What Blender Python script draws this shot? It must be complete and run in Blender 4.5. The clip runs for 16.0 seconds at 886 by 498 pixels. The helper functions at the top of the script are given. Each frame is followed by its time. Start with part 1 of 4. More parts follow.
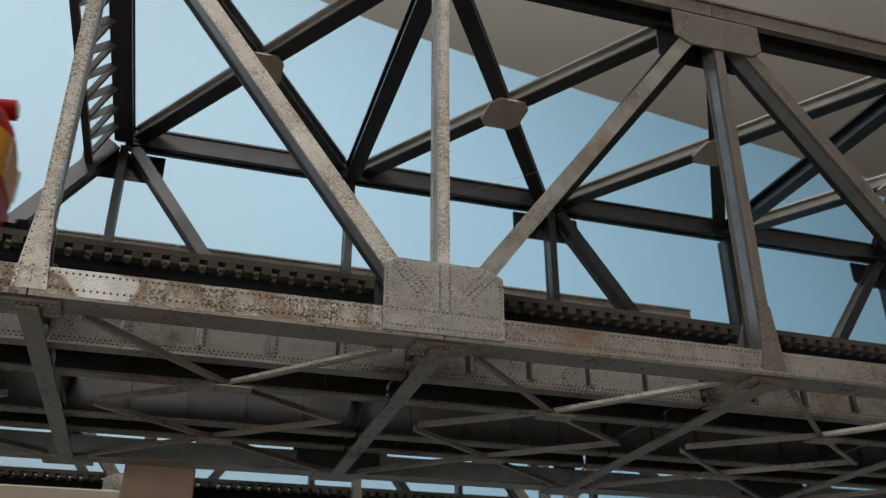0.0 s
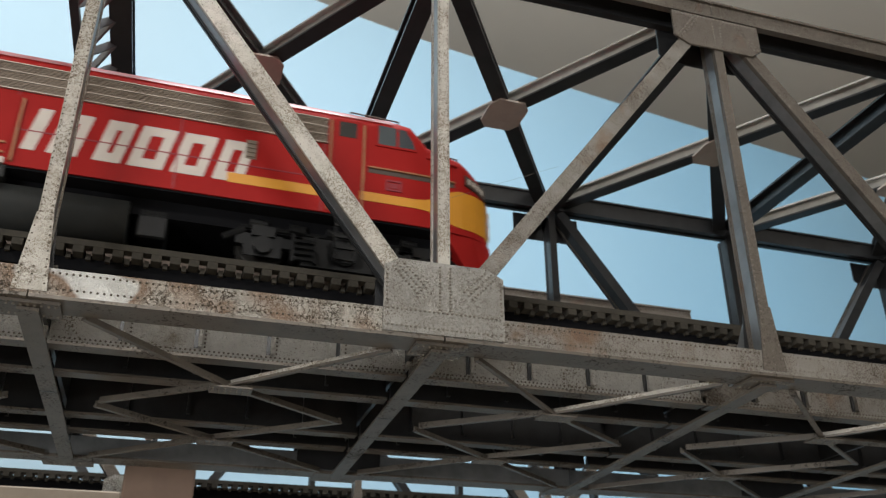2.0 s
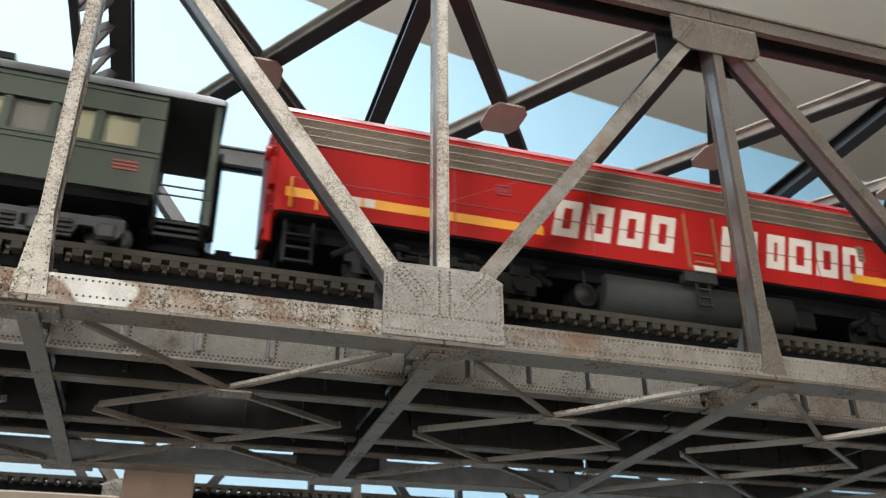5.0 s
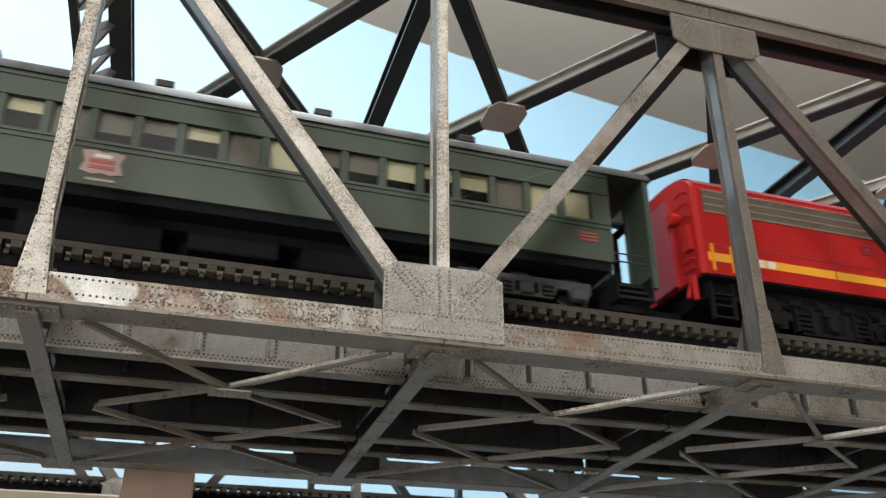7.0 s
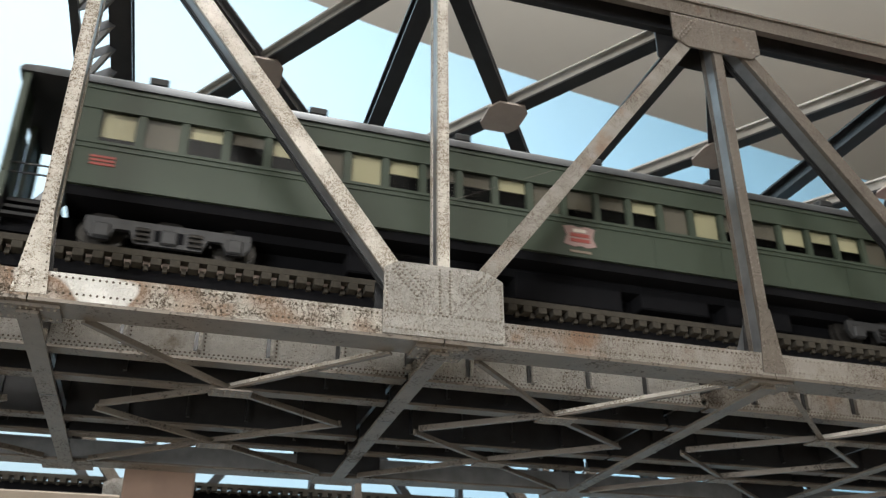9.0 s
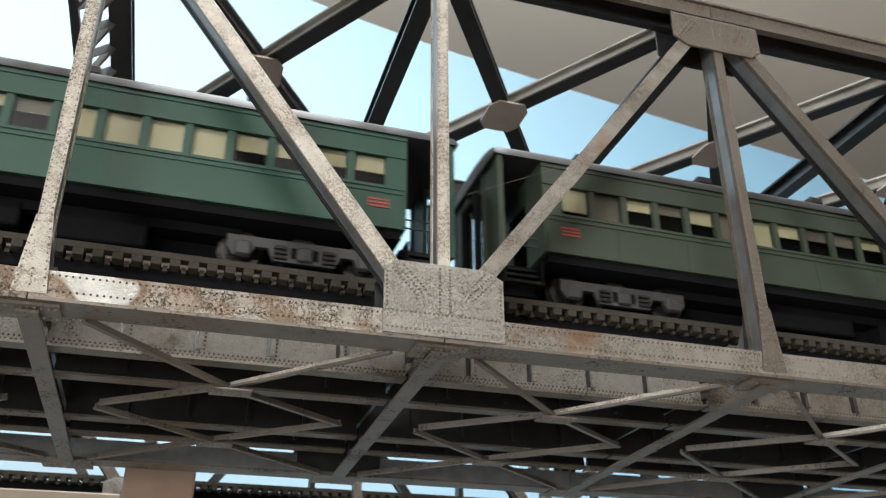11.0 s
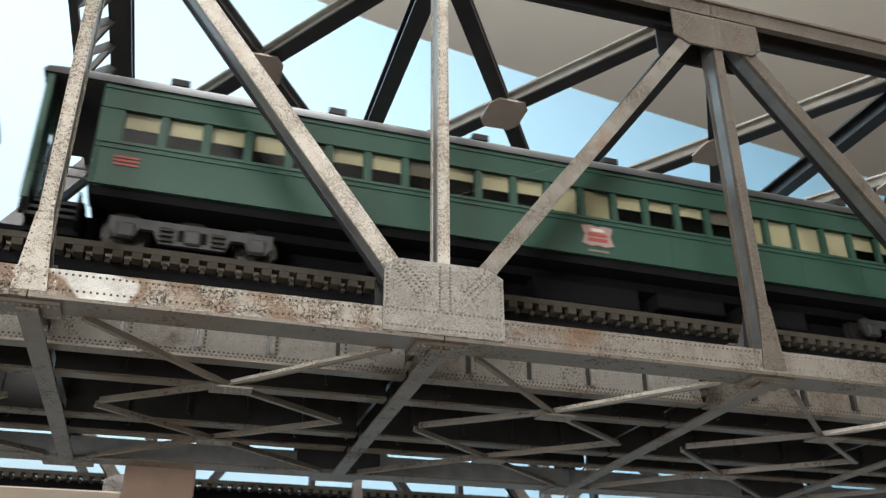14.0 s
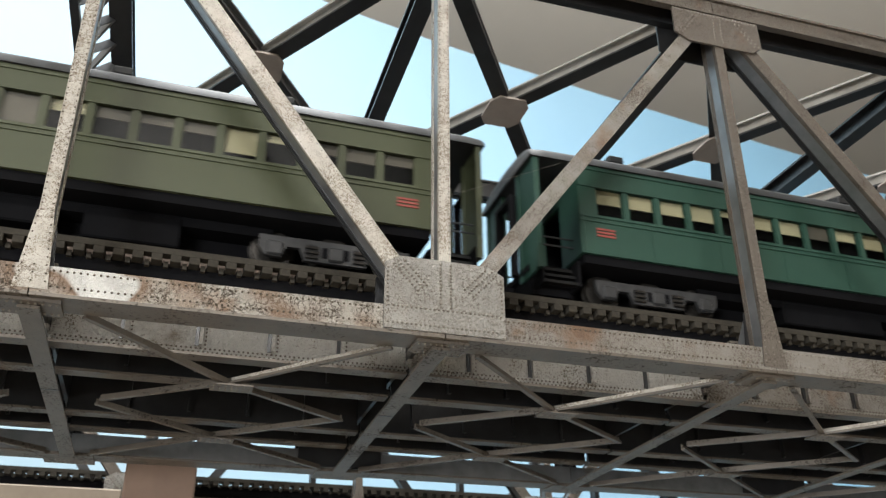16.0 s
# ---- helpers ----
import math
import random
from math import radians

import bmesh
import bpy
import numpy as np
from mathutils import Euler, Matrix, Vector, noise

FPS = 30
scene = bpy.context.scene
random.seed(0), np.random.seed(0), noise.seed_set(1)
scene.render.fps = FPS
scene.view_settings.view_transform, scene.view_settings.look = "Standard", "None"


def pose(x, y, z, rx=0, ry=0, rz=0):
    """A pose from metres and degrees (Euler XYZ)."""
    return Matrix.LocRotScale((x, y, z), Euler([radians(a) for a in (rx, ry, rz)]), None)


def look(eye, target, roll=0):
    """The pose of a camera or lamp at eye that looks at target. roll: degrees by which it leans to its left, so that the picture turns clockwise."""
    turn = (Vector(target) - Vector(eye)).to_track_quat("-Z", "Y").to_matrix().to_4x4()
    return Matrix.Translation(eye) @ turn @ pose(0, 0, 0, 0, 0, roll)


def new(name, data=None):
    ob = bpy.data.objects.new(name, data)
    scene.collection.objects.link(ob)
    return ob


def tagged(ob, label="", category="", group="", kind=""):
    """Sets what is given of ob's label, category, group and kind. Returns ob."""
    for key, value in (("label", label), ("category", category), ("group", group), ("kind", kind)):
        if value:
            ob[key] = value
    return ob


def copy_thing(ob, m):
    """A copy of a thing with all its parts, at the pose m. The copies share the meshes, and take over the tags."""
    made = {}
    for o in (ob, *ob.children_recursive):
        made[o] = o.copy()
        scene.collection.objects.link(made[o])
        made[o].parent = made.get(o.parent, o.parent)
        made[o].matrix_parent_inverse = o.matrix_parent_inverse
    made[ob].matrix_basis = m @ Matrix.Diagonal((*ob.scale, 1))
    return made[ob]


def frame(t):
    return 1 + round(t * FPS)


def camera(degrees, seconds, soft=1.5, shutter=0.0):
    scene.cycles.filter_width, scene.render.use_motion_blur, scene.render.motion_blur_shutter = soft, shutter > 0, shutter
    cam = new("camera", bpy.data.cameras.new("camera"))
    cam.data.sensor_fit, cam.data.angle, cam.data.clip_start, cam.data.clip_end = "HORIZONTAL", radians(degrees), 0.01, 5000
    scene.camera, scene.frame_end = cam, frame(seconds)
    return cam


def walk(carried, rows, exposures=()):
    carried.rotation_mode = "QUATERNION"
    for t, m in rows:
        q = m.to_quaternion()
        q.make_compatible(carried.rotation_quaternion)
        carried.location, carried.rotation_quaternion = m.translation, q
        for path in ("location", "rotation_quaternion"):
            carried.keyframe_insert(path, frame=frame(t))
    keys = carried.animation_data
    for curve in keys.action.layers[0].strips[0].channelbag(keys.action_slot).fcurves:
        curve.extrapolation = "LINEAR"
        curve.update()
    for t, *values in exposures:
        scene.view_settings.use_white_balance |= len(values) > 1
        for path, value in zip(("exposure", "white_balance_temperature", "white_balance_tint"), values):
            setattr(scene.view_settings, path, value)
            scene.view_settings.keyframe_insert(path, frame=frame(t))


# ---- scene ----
# A 1:87 model railway bridge. Lengths in the builders are millimetres; MM turns them into metres.
MM = 0.001
P = 84.5          # one truss panel
TOPZ = 114.5      # centre of the top chord
WIDE = 128.0      # over both trusses

# ---- camera ----
cam = camera(53.0, 16.0, soft=1.25, shutter=0.5)
cam.data.dof.use_dof, cam.data.dof.focus_distance, cam.data.dof.aperture_fstop = True, 0.19, 60.0
EYE = (-0.05406, -0.1746, -0.06907)
TURNS = [(0, 0.0, 0.0, 0.0), (0.5, -0.001, 0.043, 0.0), (1, 0.005, 0.058, -0.032), (1.5, 0.008, 0.049, -0.079), (2, -0.004, 0.05, -0.084),
         (2.5, 0.009, 0.133, -0.097), (3, 0.018, 0.293, -0.093), (3.5, 0.027, 0.293, -0.094), (4, 0.027, 0.32, -0.128), (6.5, 0.046, 0.218, -0.116),
         (7, 0.047, 0.235, -0.131), (7.5, 0.042, 0.181, -0.152), (8, 0.028, 0.156, -0.127), (8.5, 0.033, 0.189, -0.151), (9, 0.021, 0.225, -0.147),
         (11.5, 0.012, 0.126, -0.17), (12, 0.01, 0.107, -0.117), (12.5, 0.024, 0.09, -0.16), (13, 0.016, 0.101, -0.15), (13.5, 0.008, 0.077, -0.15),
         (14, 0.01, 0.018, -0.165), (14.5, -0.013, 0.013, -0.144), (15, -0.045, -0.055, -0.148), (15.5, -0.048, -0.06, -0.17), (16, -0.042, -0.117, -0.159)]


def aim(yaw, pitch, roll):
    return pose(*EYE) @ pose(0, 0, 0, 0, 0, -yaw) @ pose(0, 0, 0, 90 + pitch) @ pose(0, 0, 0, 0, 0, roll)


walk(cam, [(t, aim(17.135 + a, 26.483 + b, -0.033 + c)) for t, a, b, c in TURNS],
     exposures=[(0, 0.42), (1.0, 0.5), (2.0, 0.82), (3.0, 1.1), (4.0, 1.3), (6.5, 1.36), (9.0, 1.4), (16, 1.4)])

# ---- light ----
world = bpy.data.worlds.new("room_light")
scene.world = world
world.use_nodes = True
world.node_tree.nodes["Background"].inputs[0].default_value = (0.80, 0.88, 1.0, 1)
world.node_tree.nodes["Background"].inputs[1].default_value = 0.25


def area(name, eye, target, sx, sy, watts, colour):
    lamp = bpy.data.lights.new(name, "AREA")
    lamp.shape, lamp.size, lamp.size_y, lamp.energy, lamp.color = "RECTANGLE", sx, sy, watts, colour
    ob = new(name, lamp)
    ob.matrix_world = look(eye, target)
    return ob


area("ceiling_lamp", (-0.30, -1.9, 1.04), (-0.15, 0.0, 0.0), 1.2, 0.35, 13, (1.0, 0.98, 0.95))
# Unseen key light from the front left, added without a fixture.
area("side_key", (-1.05, -1.25, -0.08), (0.0, 0.05, 0.0), 0.5, 0.5, 6.3, (0.97, 0.99, 1.0))
# Unseen fill added above the bridge to brighten the sky board and ceiling.
fill_point = bpy.data.lights.new("overhead_fill", "POINT")
fill_point.energy, fill_point.shadow_soft_size, fill_point.color = 13, 0.07, (0.95, 0.98, 1.0)
new("overhead_fill", fill_point).location = (0.0, 0.02, 0.67)


# ---- materials ----
def material(name, colour, rough=0.5, metal=0.0, second=None, scale=250.0, amount=0.5, speck=None, speck_scale=900.0,
             speck_cover=0.42, bump=0.15, stain=None, stain_scale=45.0, stain_cover=0.55, bare=None, grit=0,
             vein=None, vein_scale=420.0, vein_wide=0.03, relief=0.0003):
    m = bpy.data.materials.new(name)
    m.use_nodes = True
    nt = m.node_tree
    n, l = nt.nodes, nt.links
    b = n["Principled BSDF"]
    b.inputs["Roughness"].default_value, b.inputs["Metallic"].default_value = rough, metal
    co = n.new("ShaderNodeTexCoord")

    def noise_at(s, detail=5.0):
        t = n.new("ShaderNodeTexNoise")
        t.inputs["Scale"].default_value, t.inputs["Detail"].default_value = s, detail
        t.inputs["Roughness"].default_value = 0.65
        l.new(co.outputs["Object"], t.inputs["Vector"])
        return t

    def ramp(src, lo, hi):
        r = n.new("ShaderNodeMapRange")
        r.inputs["From Min"].default_value, r.inputs["From Max"].default_value = lo, hi
        l.new(src, r.inputs["Value"])
        return r.outputs["Result"]

    def mix(fac, a, c):
        x = n.new("ShaderNodeMix")
        x.data_type = "RGBA"
        if isinstance(fac, float):
            x.inputs[0].default_value = fac
        else:
            l.new(fac, x.inputs[0])
        for sock, v in ((x.inputs[6], a), (x.inputs[7], c)):
            if isinstance(v, tuple):
                sock.default_value = (*v, 1)
            else:
                l.new(v, sock)
        return x.outputs[2]

    grain = noise_at(scale)
    second = second or tuple(c * 0.72 for c in colour)
    col = mix(ramp(grain.outputs["Fac"], 0.5 - amount / 2, 0.5 + amount / 2), colour, second)
    if stain:
        st = noise_at(stain_scale, 6.0)
        col = mix(ramp(st.outputs["Fac"], stain_cover, stain_cover + 0.12), col, stain)
    height = grain.outputs["Fac"]
    if vein:
        # a brown crust that breaks up along thin crooked lines
        vn, zone = noise_at(vein_scale, 4.0), noise_at(75.0, 3.0)
        vn.inputs["Distortion"].default_value = 0.5
        off = n.new("ShaderNodeMath")
        off.operation = "SUBTRACT"
        l.new(vn.outputs["Fac"], off.inputs[0])
        off.inputs[1].default_value = 0.5
        dist_line = n.new("ShaderNodeMath")
        dist_line.operation = "ABSOLUTE"
        l.new(off.outputs[0], dist_line.inputs[0])
        thin = ramp(dist_line.outputs[0], vein_wide, vein_wide * 0.3)
        where = ramp(zone.outputs["Fac"], 0.40, 0.54)
        both = n.new("ShaderNodeMath")
        both.operation = "MULTIPLY"
        l.new(thin, both.inputs[0])
        l.new(where, both.inputs[1])
        vein_mask = both.outputs[0]
        col = mix(vein_mask, col, vein)
    if speck:
        sp = noise_at(speck_scale, 3.0)
        big = noise_at(60.0, 3.0)
        add = n.new("ShaderNodeMath")
        add.operation = "MULTIPLY_ADD"
        l.new(big.outputs["Fac"], add.inputs[0])
        add.inputs[1].default_value = 0.85
        l.new(sp.outputs["Fac"], add.inputs[2])
        k = ramp(add.outputs[0], speck_cover + 0.24, speck_cover + 0.35)
        if bare:
            wear = noise_at(34.0, 2.0).outputs["Fac"]
            col = mix(ramp(wear, 0.46, 0.57), col, tuple(c * 1.1 for c in stain))
            worn = ramp(wear, 0.56, 0.585)
            col = mix(worn, col, bare)
            mx = n.new("ShaderNodeMath")
            mx.operation = "MAXIMUM"
            l.new(k, mx.inputs[0])
            l.new(worn, mx.inputs[1])
            k = mx.outputs[0]
        col = mix(k, speck, col)
        height = add.outputs[0]
        if grit:
            fine = noise_at(grit, 2.0)
            both = n.new("ShaderNodeMath")
            both.operation = "ADD"
            l.new(height, both.inputs[0])
            l.new(fine.outputs["Fac"], both.inputs[1])
            height = both.outputs[0]
        rr = n.new("ShaderNodeMapRange")
        rr.inputs["To Min"].default_value, rr.inputs["To Max"].default_value = min(1, rough + 0.3), rough
        l.new(k, rr.inputs["Value"])
        l.new(rr.outputs["Result"], b.inputs["Roughness"])
    if vein:
        cut = n.new("ShaderNodeMath")
        cut.operation = "MULTIPLY_ADD"
        l.new(vein_mask, cut.inputs[0])
        cut.inputs[1].default_value = -0.8
        l.new(height, cut.inputs[2])
        height = cut.outputs[0]
    l.new(col, b.inputs["Base Color"])
    if bump:
        bp = n.new("ShaderNodeBump")
        bp.inputs["Strength"].default_value, bp.inputs["Distance"].default_value = bump, relief
        l.new(height, bp.inputs["Height"])
        l.new(bp.outputs["Normal"], b.inputs["Normal"])
    return m


STEEL = material("weathered_steel", (0.60, 0.57, 0.515), 0.42, 0.3, (0.45, 0.42, 0.37), 320, 0.5, (0.19, 0.145, 0.09), 3600, 0.475, 0.5,
                 (0.27, 0.20, 0.135), 60, 0.57, grit=2700, vein=(0.15, 0.108, 0.065), vein_scale=950.0, vein_wide=0.04, relief=0.0005)
STEEL_GREY = material("pitted_grey_steel", (0.35, 0.337, 0.312), 0.38, 0.35, (0.275, 0.262, 0.24), 380, 0.5, (0.15, 0.125, 0.098), 2800, 0.472, 0.6,
                      (0.22, 0.175, 0.13), 60, 0.60, grit=1900, vein=(0.09, 0.068, 0.046), vein_scale=1000.0, vein_wide=0.02, relief=0.0005)
STEEL_WORN = material("worn_steel", (0.47, 0.44, 0.395), 0.42, 0.3, (0.34, 0.31, 0.265), 320, 0.5, (0.085, 0.062, 0.042), 2300, 0.485, 0.65,
                      (0.23, 0.15, 0.10), 50, 0.55, bare=(0.68, 0.67, 0.64), grit=2400, vein=(0.055, 0.04, 0.026), vein_scale=800.0, vein_wide=0.045, relief=0.0006)
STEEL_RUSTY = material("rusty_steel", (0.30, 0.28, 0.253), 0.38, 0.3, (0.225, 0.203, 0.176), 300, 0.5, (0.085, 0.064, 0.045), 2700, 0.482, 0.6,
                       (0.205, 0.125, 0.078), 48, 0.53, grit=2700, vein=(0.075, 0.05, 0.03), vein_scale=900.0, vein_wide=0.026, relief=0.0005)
STEEL_BRIGHT = material("bright_plate_steel", (0.64, 0.62, 0.58), 0.34, 0.35, (0.50, 0.48, 0.445), 420, 0.5, (0.17, 0.135, 0.09), 1900, 0.474, 1.0,
                        (0.26, 0.215, 0.155), 70, 0.58, grit=1300, relief=0.0015)
# Browner steel for high and right-hand members, their weaker light painted in.
STEEL_BROWN = material("dim_brown_steel", (0.165, 0.144, 0.122), 0.34, 0.3, (0.12, 0.10, 0.082), 240, 0.5, (0.07, 0.053, 0.039), 2600, 0.475, 0.5,
                       (0.17, 0.108, 0.07), 60, 0.57, grit=2600, vein=(0.055, 0.04, 0.028), vein_scale=400.0, vein_wide=0.022)
RIVET = material("rivet_steel", (0.36, 0.335, 0.295), 0.34, 0.35, (0.085, 0.066, 0.048), 900, 0.5, bump=0.05)
RIVET_DARK = material("grimy_rivet_steel", (0.15, 0.122, 0.09), 0.36, 0.3, (0.07, 0.054, 0.038), 900, 0.5, bump=0.05)
# Side-face grey with a trace of the sky board's reflection in the colour.
STEEL_SIDE = material("sky_tinted_steel", (0.30, 0.31, 0.32), 0.3, 0.6, (0.17, 0.175, 0.18), 140, 0.5, None, bump=0.12, stain=(0.12, 0.085, 0.06), stain_cover=0.62)
# Paler copy for webs that face the light; their bright streak is painted in.
STEEL_LIT = material("lit_web_steel", (0.56, 0.545, 0.515), 0.28, 0.35, (0.34, 0.33, 0.31), 110, 0.5, None, bump=0.1)
# Unweathered dark steel; the far side's backlit shade is in its colour too.
STEEL_SHADED = material("dark_shaded_steel", (0.042, 0.042, 0.044), 0.3, 0.4, (0.026, 0.026, 0.026), 160, 0.5, None, bump=0.15, stain=(0.085, 0.055, 0.038), stain_cover=0.64)
# Smooth brown steel for under faces, darkened to hold the shade there.
STEEL_UNDER_SHADE = material("shaded_under_steel", (0.165, 0.142, 0.116), 0.45, 0.25, (0.11, 0.094, 0.078), 180, 0.5, (0.05, 0.04, 0.03), 1300, 0.49, 0.15)
PLATE = material("plate_tan", (0.46, 0.39, 0.34), 0.6, 0.1, (0.38, 0.32, 0.28), 200)
TIE = material("tie_brown", (0.058, 0.051, 0.040), 0.85, 0, (0.036, 0.032, 0.026), 700, 0.5, bump=0.3)
RAIL = material("rail_metal", (0.085, 0.062, 0.048), 0.5, 0.5, (0.055, 0.038, 0.028), 300)
BRONZE = material("rail_bronze", (0.36, 0.17, 0.07), 0.5, 0.2, (0.28, 0.11, 0.05), 300, bump=0.02)
RED = material("loco_red", (0.345, 0.0145, 0.0125), 0.55, 0, (0.30, 0.012, 0.0105), 90, 0.6, bump=0.03)
MAROON = material("loco_roof_red", (0.25, 0.015, 0.025), 0.5, 0, (0.24, 0.016, 0.025), 90, 0.6, bump=0.03)
YELLOW = material("stripe_yellow", (0.66, 0.29, 0.015), 0.5, 0, (0.58, 0.25, 0.015), 90, 0.5, bump=0.02)
WHITE = material("lettering_white", (0.62, 0.56, 0.50), 0.6, 0, (0.52, 0.46, 0.41), 150, 0.5, bump=0.02)
SILVER = material("grille_silver", (0.42, 0.36, 0.30), 0.45, 0.4, (0.32, 0.27, 0.22), 300)
GRILLE = material("grille_dark", (0.10, 0.075, 0.06), 0.6, 0.2, (0.07, 0.05, 0.04), 500)
TRUCK = material("truck_grey", (0.0095, 0.0095, 0.0095), 0.5, 0.0, (0.004, 0.004, 0.004), 130, 0.5, bump=0.2)
SLAT = material("grille_bronze", (0.24, 0.19, 0.145), 0.5, 0.3, (0.18, 0.14, 0.105), 500)
TANK = material("tank_grey", (0.038, 0.038, 0.036), 0.6, 0.0, (0.024, 0.026, 0.025), 90, 0.5, bump=0.1)
TRUCK_PALE = material("coach_truck_grey", (0.050, 0.050, 0.051), 0.6, 0.1, (0.024, 0.024, 0.024), 350, 0.5, bump=0.2)
BLACK = material("underframe_black", (0.008, 0.008, 0.009), 0.95, 0, (0.005, 0.005, 0.006), 200)
WHEEL = material("wheel_steel", (0.05, 0.045, 0.04), 0.5, 0.6, (0.03, 0.028, 0.025), 300)
RED.node_tree.nodes["Principled BSDF"].inputs["Specular IOR Level"].default_value = 0.1   # dull model paint
for _dull in (TRUCK, TANK, TIE):
    _dull.node_tree.nodes["Principled BSDF"].inputs["Specular IOR Level"].default_value = 0.2
BLACK.node_tree.nodes["Principled BSDF"].inputs["Specular IOR Level"].default_value = 0.12   # dull flat paint
OLIVE = material("coach_dark_olive", (0.034, 0.048, 0.031), 0.6, 0, (0.030, 0.042, 0.027), 60, 0.5, bump=0.03)
GREEN = material("coach_green", (0.0165, 0.060, 0.040), 0.6, 0, (0.014, 0.052, 0.035), 60, 0.5, bump=0.03)
MOSS = material("coach_yellow_olive", (0.058, 0.067, 0.031), 0.6, 0, (0.050, 0.058, 0.027), 60, 0.5, bump=0.03)
ROOF = material("coach_roof_black", (0.02, 0.021, 0.021), 0.62, 0, (0.012, 0.012, 0.012), 120)
SHADE = material("window_shade_cream", (0.62, 0.58, 0.40), 0.7, 0, (0.54, 0.50, 0.34), 200, 0.5, bump=0.02)
BLIND = material("window_blind_grey", (0.20, 0.18, 0.155), 0.7, 0, (0.16, 0.145, 0.125), 200, 0.5, bump=0.02)
DARKGLASS = material("window_dark", (0.02, 0.021, 0.02), 0.12, 0, (0.03, 0.028, 0.025), 60, 0.5, bump=0)
CABGLASS = material("cab_pane", (0.10, 0.12, 0.13), 0.08, 0.4, (0.08, 0.095, 0.105), 60, 0.5, bump=0)
PLAQUE_RED = material("plaque_red", (0.30, 0.055, 0.042), 0.6, 0, (0.25, 0.05, 0.038), 300, bump=0.02)
HERALD = material("herald_pink", (0.32, 0.22, 0.205), 0.6, 0, (0.27, 0.18, 0.165), 300, bump=0.02)
BLUE = material("backdrop_blue", (0.25, 0.485, 0.685), 0.9, 0, (0.285, 0.51, 0.69), 2.2, 0.5, bump=0)


def grade_sky(m):
    """Mixes a greyer blue into the board towards its left end."""
    n, l = m.node_tree.nodes, m.node_tree.links
    b = n["Principled BSDF"]
    old = b.inputs["Base Color"].links[0].from_socket
    co, sep, rng, mix = n.new("ShaderNodeTexCoord"), n.new("ShaderNodeSeparateXYZ"), n.new("ShaderNodeMapRange"), n.new("ShaderNodeMix")
    mix.data_type = "RGBA"
    l.new(co.outputs["Object"], sep.inputs[0])
    l.new(sep.outputs["X"], rng.inputs["Value"])
    rng.inputs["From Min"].default_value, rng.inputs["From Max"].default_value = -0.15, 0.75
    l.new(rng.outputs["Result"], mix.inputs[0])
    mix.inputs[6].default_value = (0.285, 0.39, 0.46, 1)
    l.new(old, mix.inputs[7])
    l.new(mix.outputs[2], b.inputs["Base Color"])


grade_sky(BLUE)
BEIGE = material("room_beige", (0.88, 0.82, 0.73), 0.9, 0, (0.80, 0.74, 0.65), 1.6, 0.5, bump=0.02)
BOARD = material("bounce_board_tan", (0.34, 0.29, 0.235), 0.9, 0, (0.26, 0.215, 0.17), 14, 0.6, bump=0.1)
FLOORM = material("floor_brown", (0.10, 0.08, 0.065), 0.8, 0, (0.075, 0.06, 0.05), 6, 0.5, bump=0.02)
WOOD = material("wood_tan", (0.26, 0.175, 0.13), 0.7, 0, (0.17, 0.11, 0.08), 45, 0.6, bump=0.15)
WOODPALE = material("wood_pale", (0.34, 0.28, 0.215), 0.7, 0, (0.22, 0.175, 0.13), 70, 0.6, bump=0.15)


# ---- mesh tools (millimetres) ----
def cube(bm, x0, x1, y0, y1, z0, z1):
    vs = [bm.verts.new((x * MM, y * MM, z * MM)) for x in (x0, x1) for y in (y0, y1) for z in (z0, z1)]
    for q in ((0, 1, 3, 2), (4, 6, 7, 5), (0, 4, 5, 1), (2, 3, 7, 6), (0, 2, 6, 4), (1, 5, 7, 3)):
        bm.faces.new([vs[i] for i in q])
    return vs


def bar(bm, a, b, wide, deep, up=(0, 1, 0)):
    """A straight bar from a to b; deep is its size along up, wide across it."""
    a, b, up = Vector(a), Vector(b), Vector(up)
    d = (b - a).normalized()
    side = d.cross(up).normalized()
    u = side.cross(d).normalized()
    vs = []
    for p in (a, b):
        for s, t in ((-1, -1), (1, -1), (1, 1), (-1, 1)):
            vs.append(bm.verts.new((p + side * s * wide / 2 + u * t * deep / 2) * MM))
    for q in ((0, 1, 2, 3), (4, 7, 6, 5), (0, 4, 5, 1), (1, 5, 6, 2), (2, 6, 7, 3), (3, 7, 4, 0)):
        bm.faces.new([vs[i] for i in q])


def slab(bm, outline, y0, y1):
    """A plate: an outline in x, z, from y0 to y1."""
    a = [bm.verts.new((x * MM, y0 * MM, z * MM)) for x, z in outline]
    b = [bm.verts.new((x * MM, y1 * MM, z * MM)) for x, z in outline]
    bm.faces.new(a)
    bm.faces.new(b[::-1])
    for i in range(len(a)):
        j = (i + 1) % len(a)
        bm.faces.new((a[j], a[i], b[i], b[j]))


def tube(bm, a, b, r, n=12, r2=None):
    a, b = Vector(a), Vector(b)
    d = (b - a).normalized()
    s = d.orthogonal().normalized()
    u = d.cross(s)
    r2 = r if r2 is None else r2
    rings = []
    for p, rr in ((a, r), (b, r2)):
        rings.append([bm.verts.new((p + (s * math.cos(k * math.tau / n) + u * math.sin(k * math.tau / n)) * rr) * MM) for k in range(n)])
    for k in range(n):
        j = (k + 1) % n
        bm.faces.new((rings[0][k], rings[0][j], rings[1][j], rings[1][k]))
    bm.faces.new(rings[0][::-1])
    bm.faces.new(rings[1])


